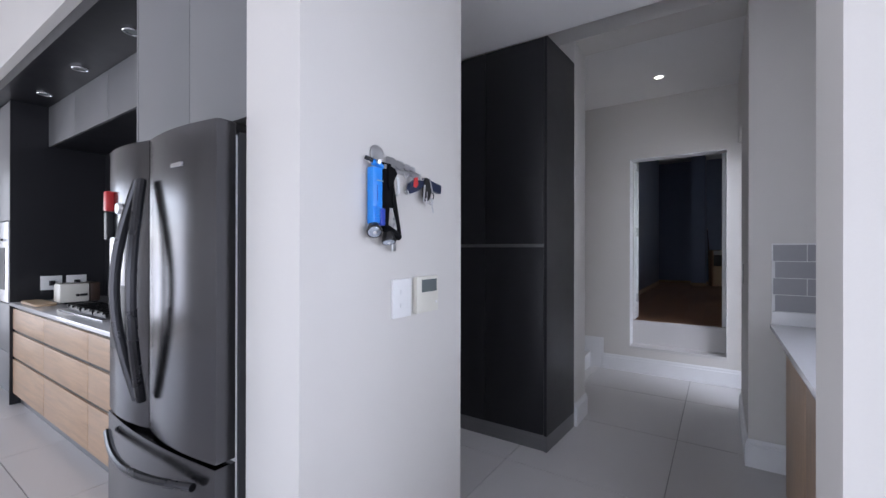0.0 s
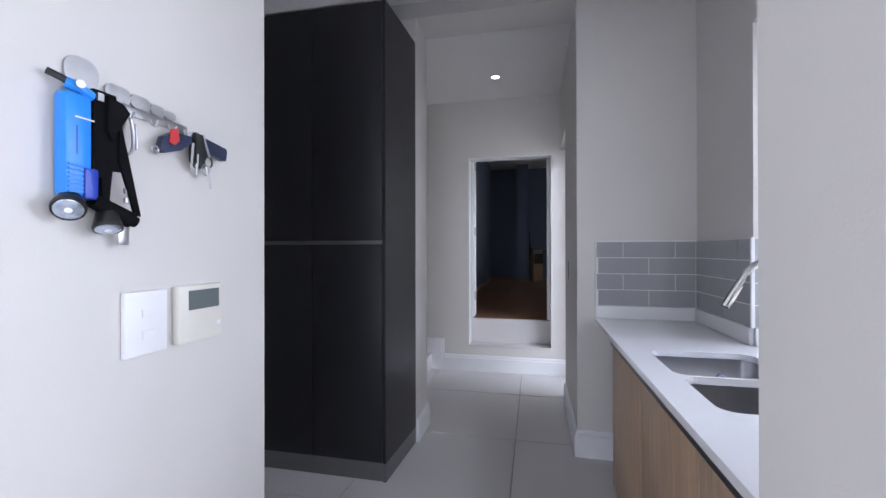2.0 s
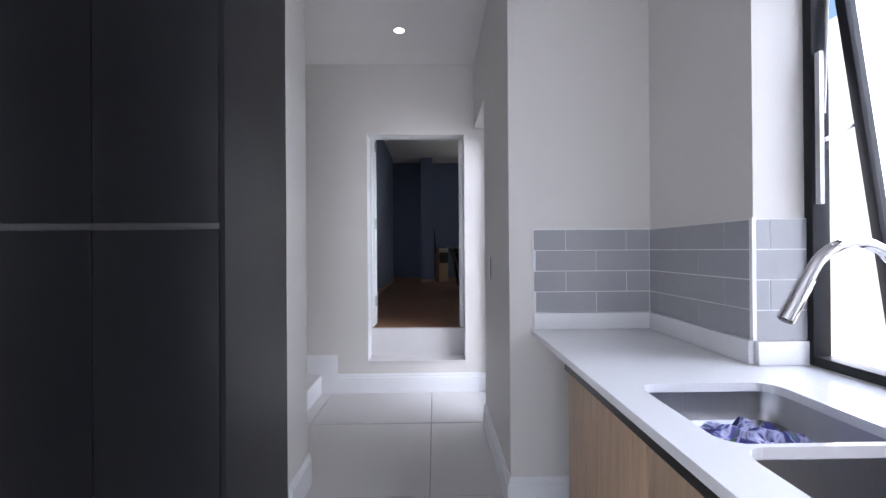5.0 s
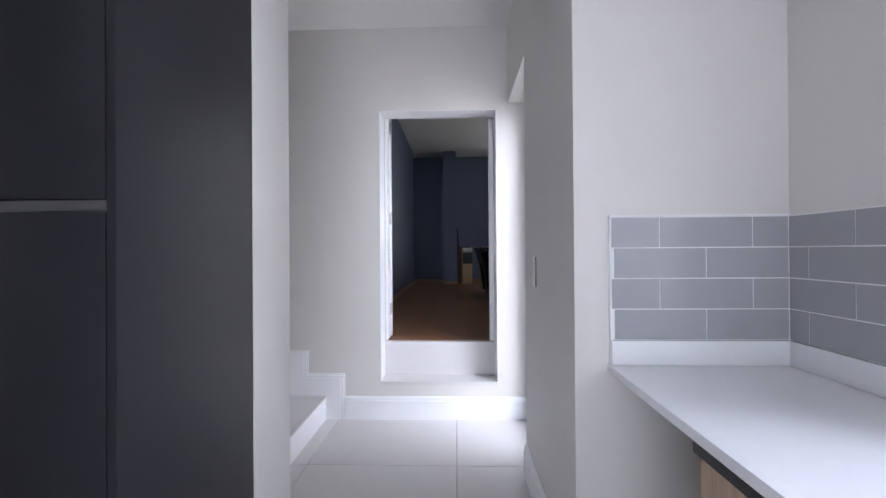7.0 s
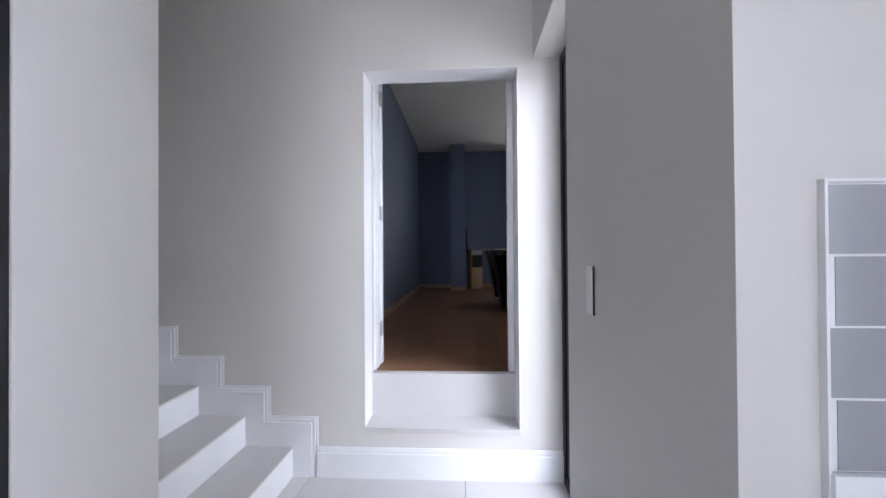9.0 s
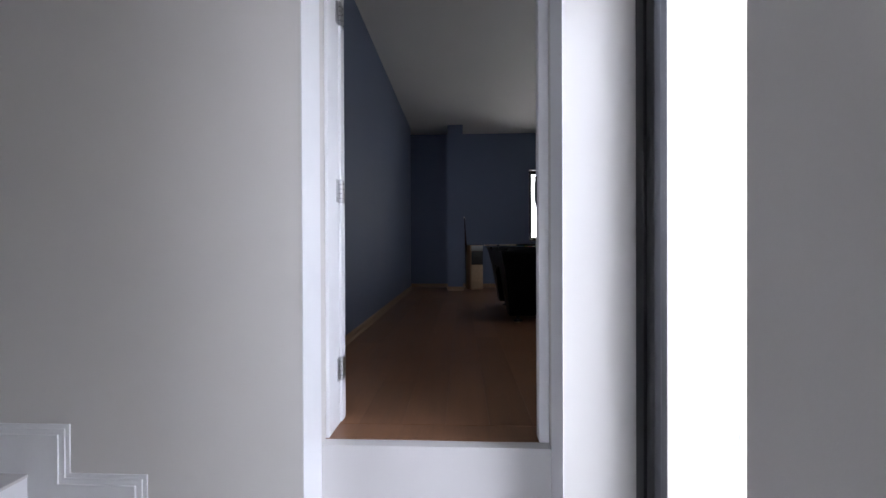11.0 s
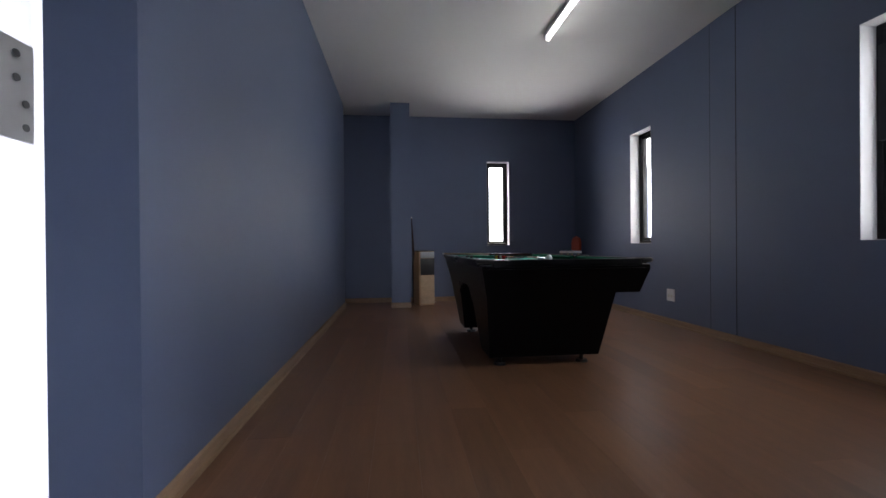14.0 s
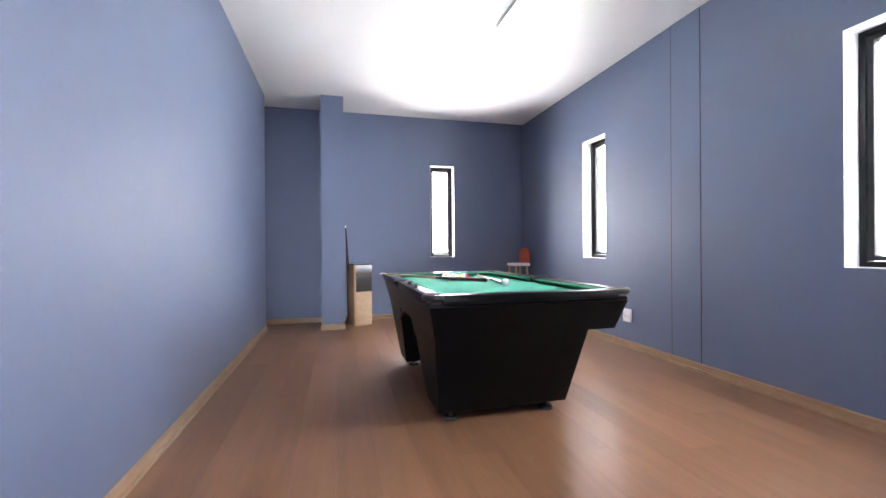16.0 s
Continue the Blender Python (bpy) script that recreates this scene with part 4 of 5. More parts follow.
for s, own in ((-1, dl), (1, dr_)):
    pts = [(xm + s * (0.014 + 0.062 * math.sin(math.pi * k / 12)), FF - 0.01 - 0.055 * math.sin(math.pi * k / 12), 0.80 + 0.83 * k / 12) for k in range(13)]
    part("handle", tube(bmesh.new(), pts, 0.018, 10), M_FRIDGEDARK, own, "curved steel handle")
pts = [(F0 + 0.08 + (F1 - F0 - 0.16) * k / 14, FF - 0.01 - 0.06 * math.sin(math.pi * k / 14), 0.60 - 0.02 * math.sin(math.pi * k / 14)) for k in range(15)]
part("handle", tube(bmesh.new(), pts, 0.014, 10), M_FRIDGEDARK, fz, "curved steel handle")
part("dispenser", bx(F0 + 0.09, FF - 0.006, 0.96, F0 + 0.25, FF + 0.02, 1.22, bevel=0.004), M_BLACK, dl, "black water dispenser recess")
part("dispenser_panel", bx(F0 + 0.09, FF - 0.008, 1.225, F0 + 0.25, FF + 0.02, 1.42, bevel=0.004), M_BRIGHT, dl, "pale control panel")
opener = thing("magnetic_opener", (F0 + 0.06, FF - 0.008, 1.35), "red and black magnetic opener stuck on the fridge door", "fridge magnet")
part("grip", bx(F0 + 0.05, FF - 0.018, 1.53, F0 + 0.085, FF + 0.012, 1.615, bevel=0.006), M_RED, opener, "red grip")
part("blade", bx(F0 + 0.047, FF - 0.014, 1.41, F0 + 0.078, FF + 0.014, 1.528, bevel=0.004), M_BLACK, opener, "black lower half")
whole("round_magnet", rd((F0 + 0.185, FF - 0.014, 1.535), (F0 + 0.185, FF + 0.006, 1.535), 0.022, seg=20), M_PLASTIC, "round white magnet on the fridge door", "fridge magnet")
part("badge", bx(F1 - 0.26, FF - 0.002, 1.655, F1 - 0.18, FF + 0.02, 1.668), M_CHROME, dr_, "small plain badge")
for x in (F0 + 0.05, F1 - 0.05):
    part("hinge_cover", bx(x - 0.045, FF + 0.03, 1.765, x + 0.045, FF + 0.16, 1.795, bevel=0.006), M_BLACK, fg)
for x in (F0 + 0.06, F1 - 0.06):
    part("foot", rd((x, 1.0, 0), (x, 1.0, 0.04), 0.02), M_BLACK, fg)
    part("foot", rd((x, 1.6, 0), (x, 1.6, 0.04), 0.02), M_BLACK, fg)

for k, (xa, xb) in enumerate(((-1.925, -1.437), (-1.435, -0.946))):
    uc = thing("over_fridge_cabinet", ((xa + xb) / 2, 1.3, 1.82), "grey handleless cabinet above the fridge", "cabinet", "cabinets above the fridge")
    part("body", bx(xa, 1.022, 1.83, xb, 1.75, 2.78), M_GREYLAM, uc)
    part("door", bx(xa + 0.001, 1.0, 1.83, xb - 0.001, 1.02, 2.78, bevel=0.001), M_GREYLAM, uc)
whole("fridge_side_panel", bx(-1.945, 1.0, 0, -1.927, 1.78, 2.78), M_GREYLAM, "grey tall panel beside the fridge", "panel")

NX0, NX1 = -4.83, -1.947
whole("niche_end_panel", bx(NX0 - 0.02, FY - 0.02, 0, NX0, 1.78, 2.678), M_DARK, "charcoal end panel of the cooking niche", "panel")
structure("wall_niche_back", bx(NX0, 1.755, 0.9, NX1, 1.78, 2.678), M_DARK, "charcoal back panel of the cooking niche", "wall")
structure("trim_niche_soffit", bx(-7.2, 0.985, 2.68, NX1, 1.78, 2.9), M_DARK, "dark soffit with downlights over the cooking niche", "trim")
structure("wall_bulkhead", bx(-7.2, 0.93, 2.76, -0.944, 0.984, 3.3), M_WALL, "white painted bulkhead over the cabinets", "wall")
n = 4
for k in range(n):
    xa = NX0 + (NX1 - NX0) * k / n
    xb = NX0 + (NX1 - NX0) * (k + 1) / n
    w = thing("wall_cabinet", ((xa + xb) / 2, 1.5, 2.32), "grey handleless wall cabinet over the hob", "cabinet", "wall cabinets over the hob")
    part("body", bx(xa + 0.001, 1.352, 2.32, xb - 0.001, 1.755, 2.675), M_DARK, w)
    part("door", bx(xa + 0.001, 1.33, 2.315, xb - 0.001, 1.35, 2.677, bevel=0.001), M_GREYLAM, w)
for x in (-2.60, -3.52, -4.40):
    downlight(x, 1.21, 2.68, "unlit chrome downlight in the niche soffit", False)
widths = ((NX0, -3.9), (-3.898, -2.95), (-2.948, NX1))
for xa, xb in widths:
    c = thing("drawer_unit", ((xa + xb) / 2, 1.4, 0), "oak handleless three-drawer unit under the hob worktop", "cabinet", "kitchen drawer units")
    part("body", bx(xa + 0.001, FY + 0.022, 0.1, xb - 0.001, 1.75, 0.87), M_OAKDRAWER, c)
    part("plinth", bx(xa + 0.001, FY + 0.05, 0, xb - 0.001, 1.75, 0.098), M_ALUSTRIP, c, "aluminium plinth")
    for z0, z1 in ((0.105, 0.40), (0.425, 0.64), (0.665, 0.845)):
        part("drawer_front", bx(xa + 0.002, FY, z0, xb - 0.002, FY + 0.02, z1, bevel=0.001), M_OAKDRAWER, c)
        part("grip_gap", bx(xa + 0.002, FY + 0.012, z1, xb - 0.002, FY + 0.021, z1 + 0.022), M_BLACK, c)
kw = whole("kitchen_worktop", bx(NX0, FY - 0.02, 0.872, NX1, 1.754, 0.90, bevel=0.002), M_STONE, "pale stone worktop with a gas hob", "worktop")
hob = thing("gas_hob", (-3.4, 1.42, 0.90), "black and steel gas hob with cast iron grates", "hob")
part("plate", bx(-3.85, 1.17, 0.901, -2.95, 1.67, 0.912, bevel=0.003), M_STEEL, hob)
for x in (-3.65, -3.4, -3.15):
    g = bmesh.new()
    for d in (-0.1, 0, 0.1):
        box(g, x + d - 0.006, 1.20, 0.935, x + d + 0.006, 1.64, 0.948)
    for y in (1.22, 1.42, 1.62):
        box(g, x - 0.11, y - 0.006, 0.912, x + 0.11, y + 0.006, 0.947)
    part("grate", g, M_BLACK, hob, "cast iron grate")
    for y in (1.31, 1.53):
        part("burner", rd((x, y, 0.912), (x, y, 0.93), 0.045, 0.035, seg=18), M_BLACK, hob)
ts = thing("toaster", (-4.35, 1.5, 0.90), "small cream toaster with dark ends beside the wall socket", "toaster")
part("body", bx(-4.42, 1.27, 0.915, -4.24, 1.47, 1.075, bevel=0.02), M_CREAM, ts)
part("end", bx(-4.42, 1.472, 0.912, -4.24, 1.545, 1.078, bevel=0.018), M_CHAIRDARK, ts, "dark brown end")
part("slot", bx(-4.36, 1.30, 1.0745, -4.30, 1.45, 1.0765), M_BLACK, ts)
part("lever", bx(-4.24, 1.40, 0.965, -4.222, 1.45, 0.985, bevel=0.004), M_BLACK, ts)
part("dial", rd((-4.24, 1.385, 0.975), (-4.228, 1.385, 0.975), 0.012, seg=12), M_BLACK, ts)
for y in (1.30, 1.50):
    part("foot", bx(-4.40, y, 0.90, -4.26, y + 0.03, 0.918), M_BLACK, ts)
bd = whole("chopping_board", pr(rounded(-4.74, 1.12, -4.22, 1.262, 0.07), "z", 0.901, 0.918), M_CHAIRWOOD, "round-edged wooden board on the worktop", "board")
for y in (1.35, 1.53):
    s = thing("wall_socket", (NX0, y, 1.05), "white double wall socket on the dark panel", "socket", "niche sockets")
    part("plate", bx(NX0, y - 0.075, 0.99, NX0 + 0.012, y + 0.075, 1.12, bevel=0.003), M_PLASTIC, s)
    part("plug", bx(NX0 + 0.012, y - 0.02, 1.03, NX0 + 0.045, y + 0.02, 1.075, bevel=0.005), M_BLACK, s)
# tall oven housing at the end of the run
ov = thing("oven_housing", (-5.3, 1.4, 0), "grey tall housing with a built-in steel oven", "cabinet")
part("body", bx(-5.75, FY + 0.002, 0.1, -4.852, 1.75, 2.678), M_GREYLAM, ov)
part("plinth", bx(-5.75, FY + 0.05, 0, -4.852, 1.75, 0.098), M_ALUSTRIP, ov)
for z0, z1 in ((0.105, 0.45), (0.455, 0.88), (1.62, 2.67)):
    part("door", bx(-5.749, FY - 0.02, z0, -4.853, FY, z1, bevel=0.001), M_GREYLAM, ov)
part("oven_door", bx(-5.72, FY - 0.022, 0.89, -4.88, FY, 1.61, bevel=0.003), M_STEEL, ov, "steel oven front")
part("oven_window", bx(-5.6, FY - 0.0245, 1.0, -5.0, FY - 0.021, 1.38), M_BLACK, ov, "dark oven glass")
part("handle", rd((-5.65, FY - 0.05, 1.45), (-4.95, FY - 0.05, 1.45), 0.01), M_CHROME, ov)
whole("tall_larder", bx(-7.2, FY - 0.02, 0, -5.752, 1.75, 2.678), M_GREYLAM, "grey tall larder front at the end of the kitchen", "cabinet")

# ---------- games room ----------
T = G + 0.777
pt = thing("pool_table", (0.995, 8.76, G), "black pool table with green cloth, tapering panel legs", "pool table")
x0, x1, y0, y1 = 0.41, 1.59, 7.74, 9.78


def frustum(bm, lo, hi):
    """Between two rectangles (x0, y0, x1, y1, z)."""
    r = [[bm.verts.new((a, b, c[4])) for a, b in ((c[0], c[1]), (c[2], c[1]), (c[2], c[3]), (c[0], c[3]))] for c in (lo, hi)]
    for k in range(4):
        bm.faces.new((r[0][k], r[0][(k + 1) % 4], r[1][(k + 1) % 4], r[1][k]))
    bm.faces.new(r[0][::-1])
    bm.faces.new(r[1])
    return bm


part("apron", frustum(bmesh.new(), (x0 + 0.06, y0 + 0.085, x1 - 0.055, y1 - 0.085, T - 0.23), (x0 + 0.02, y0 + 0.012, x1 - 0.02, y1 - 0.012, T - 0.061)), M_TABLE, pt, smooth=None)
for ya, yb, ta, tb in ((8.055, 8.35, 7.8265, 8.46), (9.17, 9.46, 9.05, 9.693)):
    part("leg", frustum(bmesh.new(), (0.54, ya, 1.352, yb, G + 0.07), (0.472, ta, 1.365, tb, T - 0.228)), M_TABLE, pt, smooth=None)
    for x in (0.635, 1.26):
        y = (ya + yb) / 2 + (-0.06 if ya < 9 else 0.02)
        ft = part("foot", rd((x, y, G), (x, y, G + 0.018), 0.048, 0.04, seg=20), M_BLACK, pt, "round levelling foot")
        part("stem", rd((x, y, G + 0.018), (x, y, G + 0.071), 0.016), M_BLACK, ft)
for x, s in ((0.482, 1), (1.37, -1)):
    n = 12
    ar = [(8.44, T - 0.22), (9.10, T - 0.22)] + [(9.10 - 0.66 * k / n, T - 0.22 - 0.13 * abs(2 * k / n - 1) ** 2.5) for k in range(n + 1)]
    part("side_arch", pr(ar, "x", x, x + 0.02 * s), M_TABLE, pt, smooth=None)
for a, b, c, d in ((x0 + 0.02, y0 + 0.02, x0 + 0.07, y1 - 0.02), (x1 - 0.07, y0 + 0.02, x1 - 0.02, y1 - 0.02), (x0 + 0.071, y0 + 0.02, x1 - 0.071, y0 + 0.07), (x0 + 0.071, y1 - 0.07, x1 - 0.071, y1 - 0.02)):
    part("sub_rail", bx(a, b, T - 0.0608, c, d, T - 0.042), M_TABLE, pt)
# rails with pocket gaps
RW, PK = 0.085, 0.055
rails = [(x0, y0 + 0.09, x0 + RW, 8.76 - PK), (x0, 8.76 + PK, x0 + RW, y1 - 0.09), (x1 - RW, y0 + 0.09, x1, 8.76 - PK), (x1 - RW, 8.76 + PK, x1, y1 - 0.09),
         (x0 + 0.09, y0, x1 - 0.09, y0 + RW), (x0 + 0.09, y1 - RW, x1 - 0.09, y1)]
for a, b, c, d in rails:
    rail = part("rail", bx(a, b, T - 0.045, c, d, T, bevel=0.004), M_TABLE, pt, "glossy black rail")
    if c - a < d - b:
        s = 1 if a == x0 else -1
        e = c if s == 1 else a
        cu = pr([(e, T - 0.004), (e + s * 0.045, T - 0.012), (e + s * 0.045, T - 0.02), (e, T - 0.044)], "y", b + 0.012, d - 0.012)
    else:
        s = 1 if b == y0 else -1
        e = d if s == 1 else b
        cu = pr([(e, T - 0.004), (e + s * 0.045, T - 0.012), (e + s * 0.045, T - 0.02), (e, T - 0.044)], "x", a + 0.012, c - 0.012)
    part("cushion", cu, M_CUSHION, rail, "green cloth cushion")
part("cloth", bx(x0 + 0.072, y0 + 0.072, T - 0.06, x1 - 0.072, y1 - 0.072, T - 0.04), M_FELT, pt, "bright green cloth bed")
for px, py in ((x0 + 0.055, y0 + 0.055), (x1 - 0.055, y0 + 0.055), (x0 + 0.055, y1 - 0.055), (x1 - 0.055, y1 - 0.055), (x0 + 0.035, 8.76), (x1 - 0.035, 8.76)):
    pk = tube(bmesh.new(), [(px + 0.052 * math.cos(a * math.tau / 20), py + 0.052 * math.sin(a * math.tau / 20), T - 0.010) for a in range(21)], 0.016, 8)
    po = part("pocket", pk, M_BLACK, pt, "black plastic pocket surround")
    part("pocket_hole", rd((px, py, T - 0.041), (px, py, T - 0.036), 0.045, seg=20), M_BLACK, po)

# rack of balls, cues, chalk
TZ = T - 0.04
ra = thing("ball_rack", (1.0, 9.25, TZ), "dark triangle rack on the green cloth", "ball rack")
tri_ = [(1.0 + 0.175 * math.cos(radians(a + 10)), 9.25 + 0.175 * math.sin(radians(a + 10)), TZ + 0.016) for a in (0, 120, 240, 360)]
part("triangle", tube(bmesh.new(), [Vector(tri_[k]).lerp(Vector(tri_[k + 1]), f) for k in range(3) for f in (0, 0.5)] + [tri_[3]], 0.012, 8), M_CUEWOOD, ra)
ball_cols = [("red", (0.45, 0.02, 0.02)), ("yellow", (0.7, 0.45, 0.03)), ("cream", (0.72, 0.66, 0.55)), ("black", (0.01, 0.01, 0.01)), ("maroon", (0.16, 0.02, 0.02))]
ball_mats = [mat(nm + " ball resin", c, 0.08, var=0.02) for nm, c in ball_cols]
cnt = 0
for row in range(5):
    for k in range(row + 1):
        lx, ly = 0.095 - row * 0.0455, (k - row / 2) * 0.0525
        ca, sa = math.cos(radians(10)), math.sin(radians(10))
        c = (1.0 + lx * ca - ly * sa, 9.25 + lx * sa + ly * ca, TZ + 0.026)
        j = (cnt * 7) % 5
        whole("pool_ball", ball(bmesh.new(), c, 0.026), ball_mats[j], ball_cols[j][0] + " glossy pool ball in the triangle", "pool ball", "racked pool balls")
        cnt += 1
whole("cue_ball", ball(bmesh.new(), (1.17, 8.55, TZ + 0.027), 0.027), M_PLASTIC, "white cue ball on the green cloth", "pool ball")


def cue(a, b, label, group="cues"):
    a, b = Vector(a), Vector(b)
    q = thing("pool_cue", a, label, "pool cue", group)
    c = a.lerp(b, 0.42)
    part("butt", rd(a, c, 0.015, 0.0115), M_CUEWOOD, q, "dark butt")
    part("shaft", rd(c, b, 0.0115, 0.0065), M_CHAIRWOOD if group == "table cues" else M_CUEWOOD, q)
    part("tip", rd(b, b + (b - a).normalized() * 0.02, 0.0075), M_PLASTIC, q, "white ferrule and tip")
    return q


cue((0.965, 8.40, TZ + 0.058), (0.36, 9.30, T + 0.02), "dark cue lying across the table's long rail", "table cues")
cue((1.19, 8.64, TZ + 0.016), (1.33, 9.62, TZ + 0.012), "pale cue lying on the green cloth", "table cues")
cue((0.19, 11.55, G), (0.10, 11.40, G + 1.30), "dark cue leaning beside the wall nib", "leaning cues")
cue((0.14, 11.62, G), (0.105, 11.52, G + 1.27), "dark cue leaning beside the wall nib", "leaning cues")
for x, y in ((0.44, 8.20), (0.45, 8.45)):
    whole("chalk", bx(x - 0.011, y - 0.011, T, x + 0.011, y + 0.011, T + 0.022, bevel=0.002), M_BLACK, "small dark chalk cube on the rail", "chalk", "chalk cubes")

# beech water dispenser by the wall nib
hw = Matrix.Translation((0.28, 11.42, G)) @ Matrix.Rotation(radians(18), 4, "Z")


def local(bm):
    bmesh.ops.transform(bm, matrix=hw, verts=bm.verts)
    return bm


ht = thing("water_dispenser", (0.28, 11.42, G), "tall beech-sided water dispenser with a black recess panel", "heater")
part("body", local(bx(-0.12, -0.12, 0.0, 0.12, 0.13, 0.80, bevel=0.006)), M_BEECH, ht)
part("front", local(bx(-0.10, -0.135, 0.02, 0.118, -0.121, 0.44, bevel=0.003)), M_CHAIRWOOD, ht, "pale lower front panel")
# flat black panel stands for the dispenser's dark recess
part("glass", local(bx(-0.10, -0.133, 0.45, 0.118, -0.121, 0.70, bevel=0.003)), M_BLACK, ht, "black panel for the upper recess")
part("control_panel", local(bx(-0.10, -0.135, 0.705, 0.118, -0.121, 0.795, bevel=0.003)), M_STEEL, ht, "silver control strip")
part("top", local(bx(-0.125, -0.135, 0.80, 0.125, 0.135, 0.815, bevel=0.004)), M_BLACK, ht, "dark top")

# bar chair in the far corner
bc = thing("bar_chair", (2.58, 11.45, G), "bar chair with orange-red back and white seat", "chair")
S = G + 0.77
part("seat", pr(rounded(2.47, 11.28, 2.74, 11.60, 0.06), "z", S - 0.02, S + 0.015), M_PLASTIC, bc, "white seat")
bk = bmesh.new()
pts = [(11.29, S + 0.02), (11.59, S + 0.02), (11.60, S + 0.14), (11.56, S + 0.22), (11.44, S + 0.25), (11.32, S + 0.22), (11.28, S + 0.14)]
prism(bk, pts, "x", 2.685, 2.72)
bmesh.ops.bevel(bk, geom=bk.edges[:], offset=0.012, segments=2, affect="EDGES")
part("backrest", bk, M_ORANGE, bc, "orange-red curved backrest")
for x, y, dx, dy in ((2.51, 11.32, -0.03, -0.03), (2.51, 11.56, -0.03, 0.03), (2.68, 11.32, 0.03, -0.03), (2.68, 11.56, 0.03, 0.03)):
    part("leg", rd((x + dx, y + dy, G), (x, y, S - 0.018), 0.012, 0.016), M_CHAIRWOOD, bc, "pale wooden leg")
part("foot_rest", rd((2.49, 11.30, G + 0.26), (2.49, 11.58, G + 0.26), 0.008), M_CHAIRWOOD, bc)

so = thing("wall_socket", (RX, 9.34, G + 0.32), "white double socket low on the blue wall", "socket")
part("plate", bx(RX - 0.012, 9.28, 0.815, RX + 0.001, 9.40, 0.945, bevel=0.003), M_PLASTIC, so)
for y in (9.315, 9.365):
    part("outlet", rd((RX - 0.0125, y, 0.87), (RX - 0.0145, y, 0.87), 0.017, seg=16), M_CREAM, so)

fl = thing("fluorescent_light", (1.37, 8.5, CEIL_G), "white fluorescent batten light on the ceiling", "ceiling light")
part("batten", bx(1.335, 7.90, 3.455, 1.405, 9.10, CEIL_G, bevel=0.004), M_TRIM, fl)
part("tube", rd((1.37, 7.94, 3.435), (1.37, 9.06, 3.435), 0.014, seg=14), M_TUBE, fl, "lit white tube")
for y in (7.93, 9.075):
    part("lamp_holder", bx(1.35, y - 0.012, 3.415, 1.39, y + 0.012, 3.456, bevel=0.003), M_PLASTIC, fl)

# ---------- outside ----------
# tall pale wall is made up, keeps blue sky out of the windows
gw = structure("backdrop_garden_wall", bx(5.5, -2, -0.16, 5.7, 14, 4.4), M_OUTWALL, "pale backdrop wall added to whiten the view outside", "wall")

# ---------- floor pieces ----------


def pieces(name, material, parent, cells, z0, z1, gap=0.0015, bevel=0.0012):
    """Floor pieces, one object each; alike sizes share one mesh."""
    shared = {}
    for xa, ya, xb, yb in cells:
        w, d = round(xb - xa - 2 * gap, 3), round(yb - ya - 2 * gap, 3)
        if w < 0.01 or d < 0.01:
            continue
        if (w, d) not in shared:
            bm = frustum(bmesh.new(), (-w / 2, -d / 2, w / 2, d / 2, 0), (-w / 2 + bevel, -d / 2 + bevel, w / 2 - bevel, d / 2 - bevel, z1 - z0))
            bmesh.ops.recalc_face_normals(bm, faces=bm.faces)
            me = bpy.data.meshes.new(name)
            bm.to_mesh(me)
            bm.free()
            me.materials.append(material)
            shared[w, d] = me
        ob = new(name, shared[w, d])
        ob.parent = parent
        ob.location = Vector(((xa + xb) / 2, (ya + yb) / 2, z0)) - BASE[parent]


def clip(a, lo, hi):
    return max(lo, min(hi, a))


cells = []
for i in range(-9, 6):
    for j in range(-10, 2):
        xa, ya = 0.08 + 0.91 * i, 4.53 + 0.93 * j
        xb, yb = xa + 0.91, ya + 0.93
        c = (clip(xa, -7.2, 4.0), clip(ya, -3.5, 5.22), clip(xb, -7.2, 4.0), clip(yb, -3.5, 5.22))
        if c[2] - c[0] > 0.02 and c[3] - c[1] > 0.02:
            cells.append(c)
pieces("tile", M_FLOORTILE, floor_1, cells, -0.0058, 0.0, gap=0.0022)

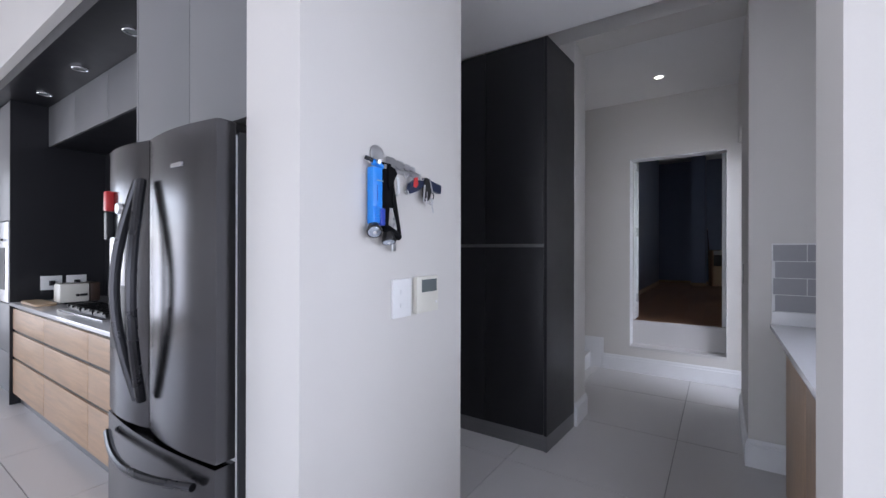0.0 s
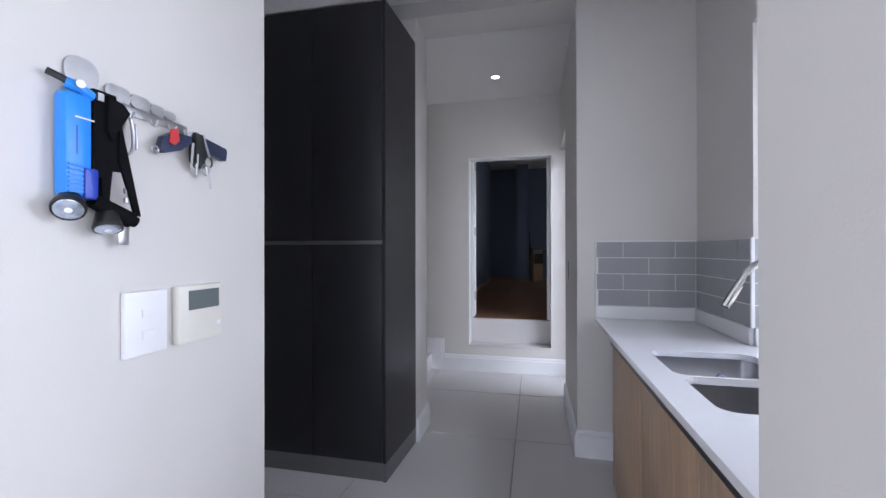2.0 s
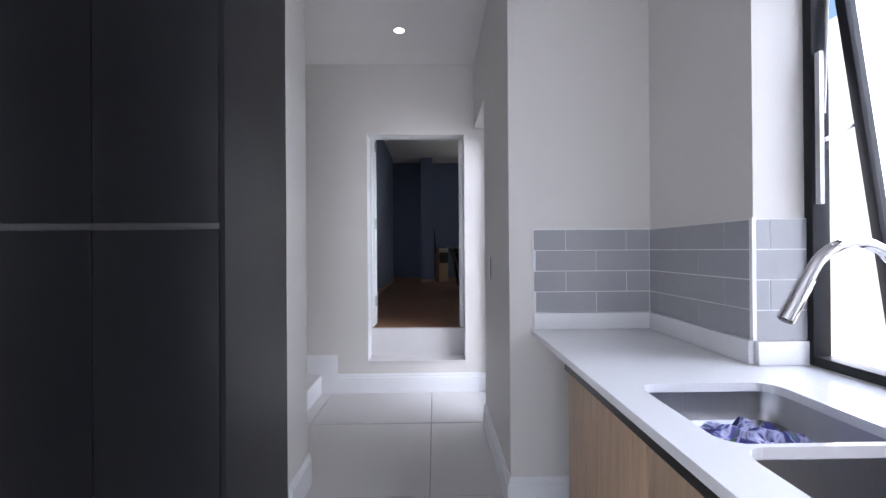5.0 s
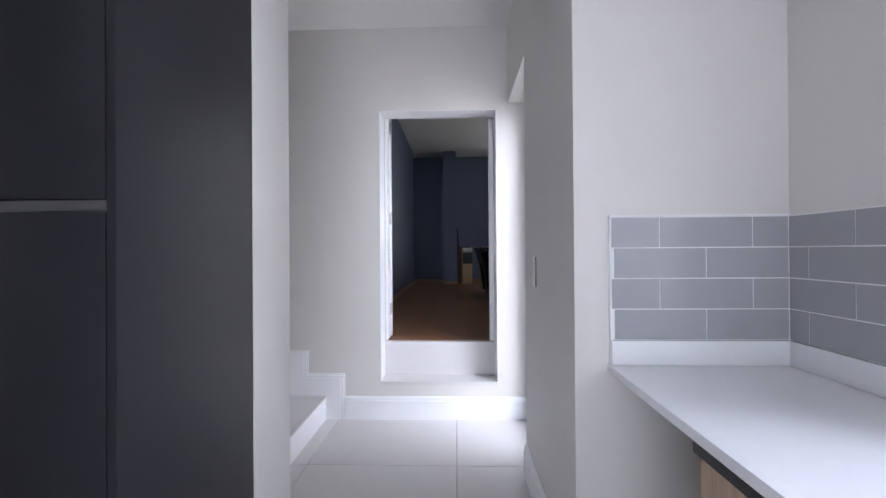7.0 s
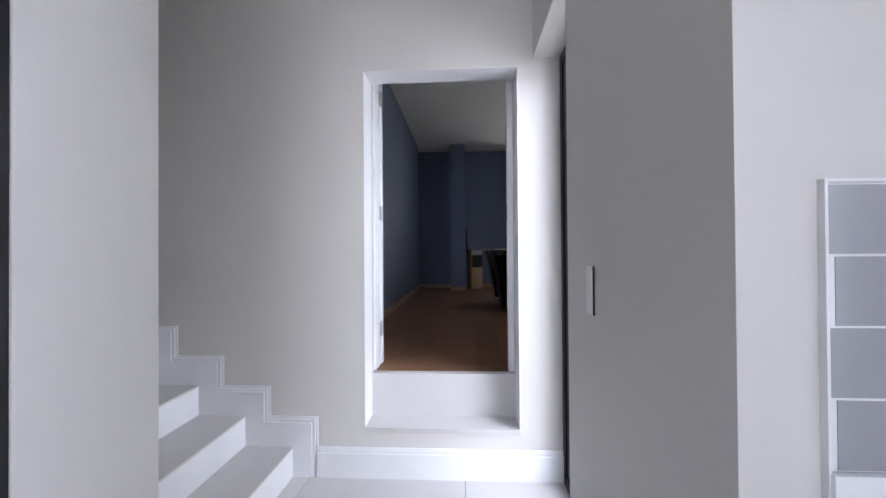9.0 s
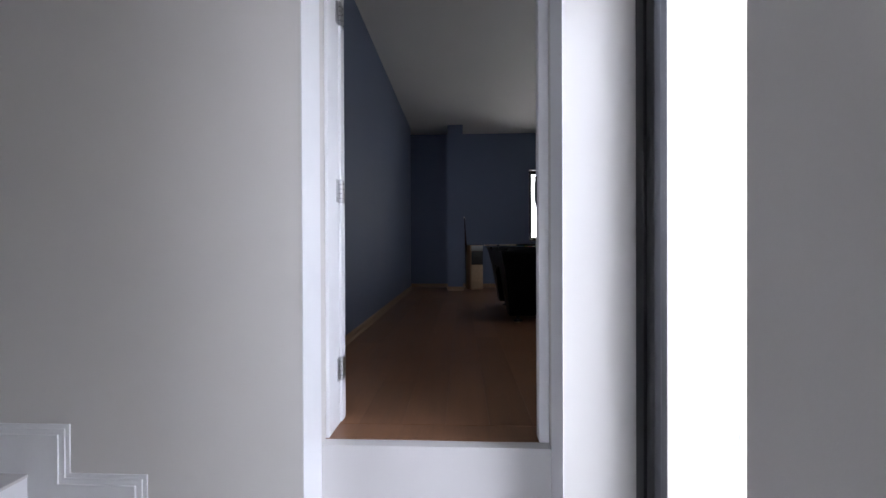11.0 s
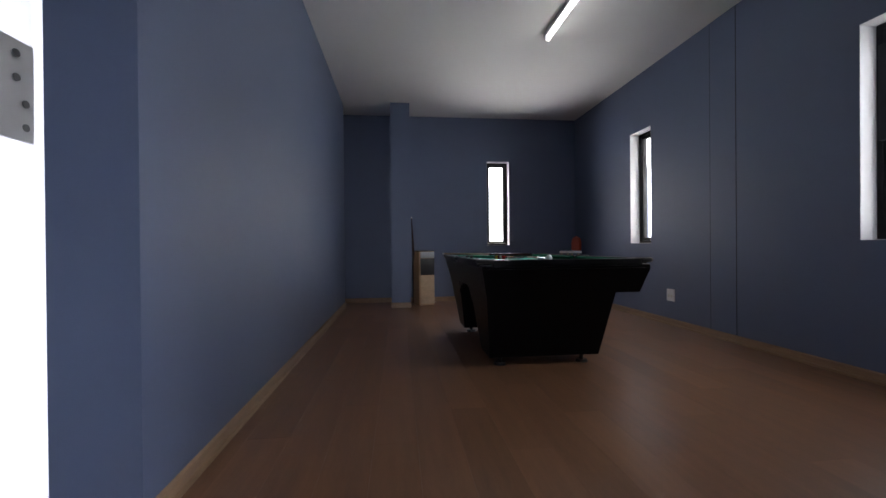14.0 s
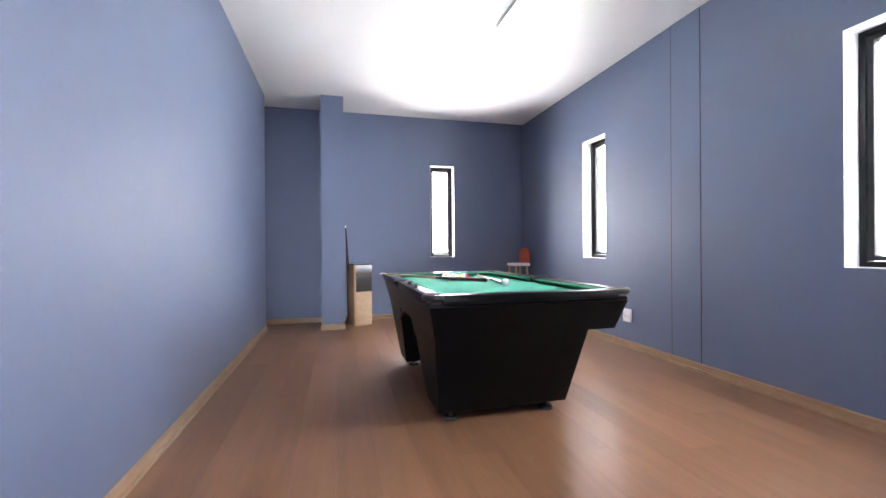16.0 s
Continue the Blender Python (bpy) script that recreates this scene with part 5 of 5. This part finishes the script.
cells = []
for i in range(26):
    xa = -1.75 + 0.192 * i
    y = 5.60 - (i * 0.47) % 1.29
    while y < BY:
        c = (clip(xa, -1.75, RX), clip(y, 5.602, BY), clip(xa + 0.192, -1.75, RX), clip(y + 1.29, 5.602, BY))
        if c[2] - c[0] > 0.02 and c[3] - c[1] > 0.02:
            cells.append(c)
        y += 1.29
pieces("plank", M_WOODFLOOR, floor_2, cells, G - 0.0038, G, gap=0.0002, bevel=0.0003)

# wall tiles above the upstand
back_1 = structure("splashback_1", bx(0.607, 3.446, 0.993, 1.197, 3.4545, 1.406), M_WGROUT, "grey brick-bond tiled splashback on the end wall", "splashback")
back_2 = structure("splashback_2", bx(1.191, 2.786, 0.993, 1.1995, 3.445, 1.406), M_WGROUT, "grey brick-bond tiled splashback beside the window", "splashback")
back_3 = structure("splashback_3", bx(1.2005, 2.774, 0.993, 1.374, 2.7845, 1.406), M_WGROUT, "grey tiled window reveal", "splashback")
structure("trim_tile_edge", bx(0.602, 3.441, 0.912, 0.6065, 3.4548, 1.411), M_PLASTIC, "thin white tile edge trim", "trim")
structure("trim_tile_top", bx(0.6066, 3.441, 1.4062, 1.197, 3.4548, 1.411), M_PLASTIC, "thin white tile top trim", "trim")
structure("trim_tile_corner", bx(1.186, 2.772, 0.993, 1.1998, 2.786, 1.411), M_PLASTIC, "thin white tile corner trim", "trim")


def wall_tiles(parent, axis, plane, b0, b1, phase):
    for row in range(4):
        z0 = 0.995 + 0.1028 * row
        b = b0 - 0.3045 + (phase + (row % 2) * 0.1522) % 0.3045
        while b < b1:
            a, c = max(b, b0), min(b + 0.3008, b1)
            if c - a > 0.012:
                if axis == "y":
                    bm = bx(a, plane - 0.0015, z0, c, plane, z0 + 0.099)
                else:
                    bm = bx(plane - 0.0015, a, z0, plane, c, z0 + 0.099)
                part("tile", bm, M_SPLASH, parent, smooth=None)
            b += 0.3045


wall_tiles(back_1, "y", 3.4460, 0.609, 1.187, 0.009)
wall_tiles(back_2, "x", 1.1910, 2.788, 3.443, 0.279)
wall_tiles(back_3, "y", 2.7740, 1.2005, 1.374, 0.20)
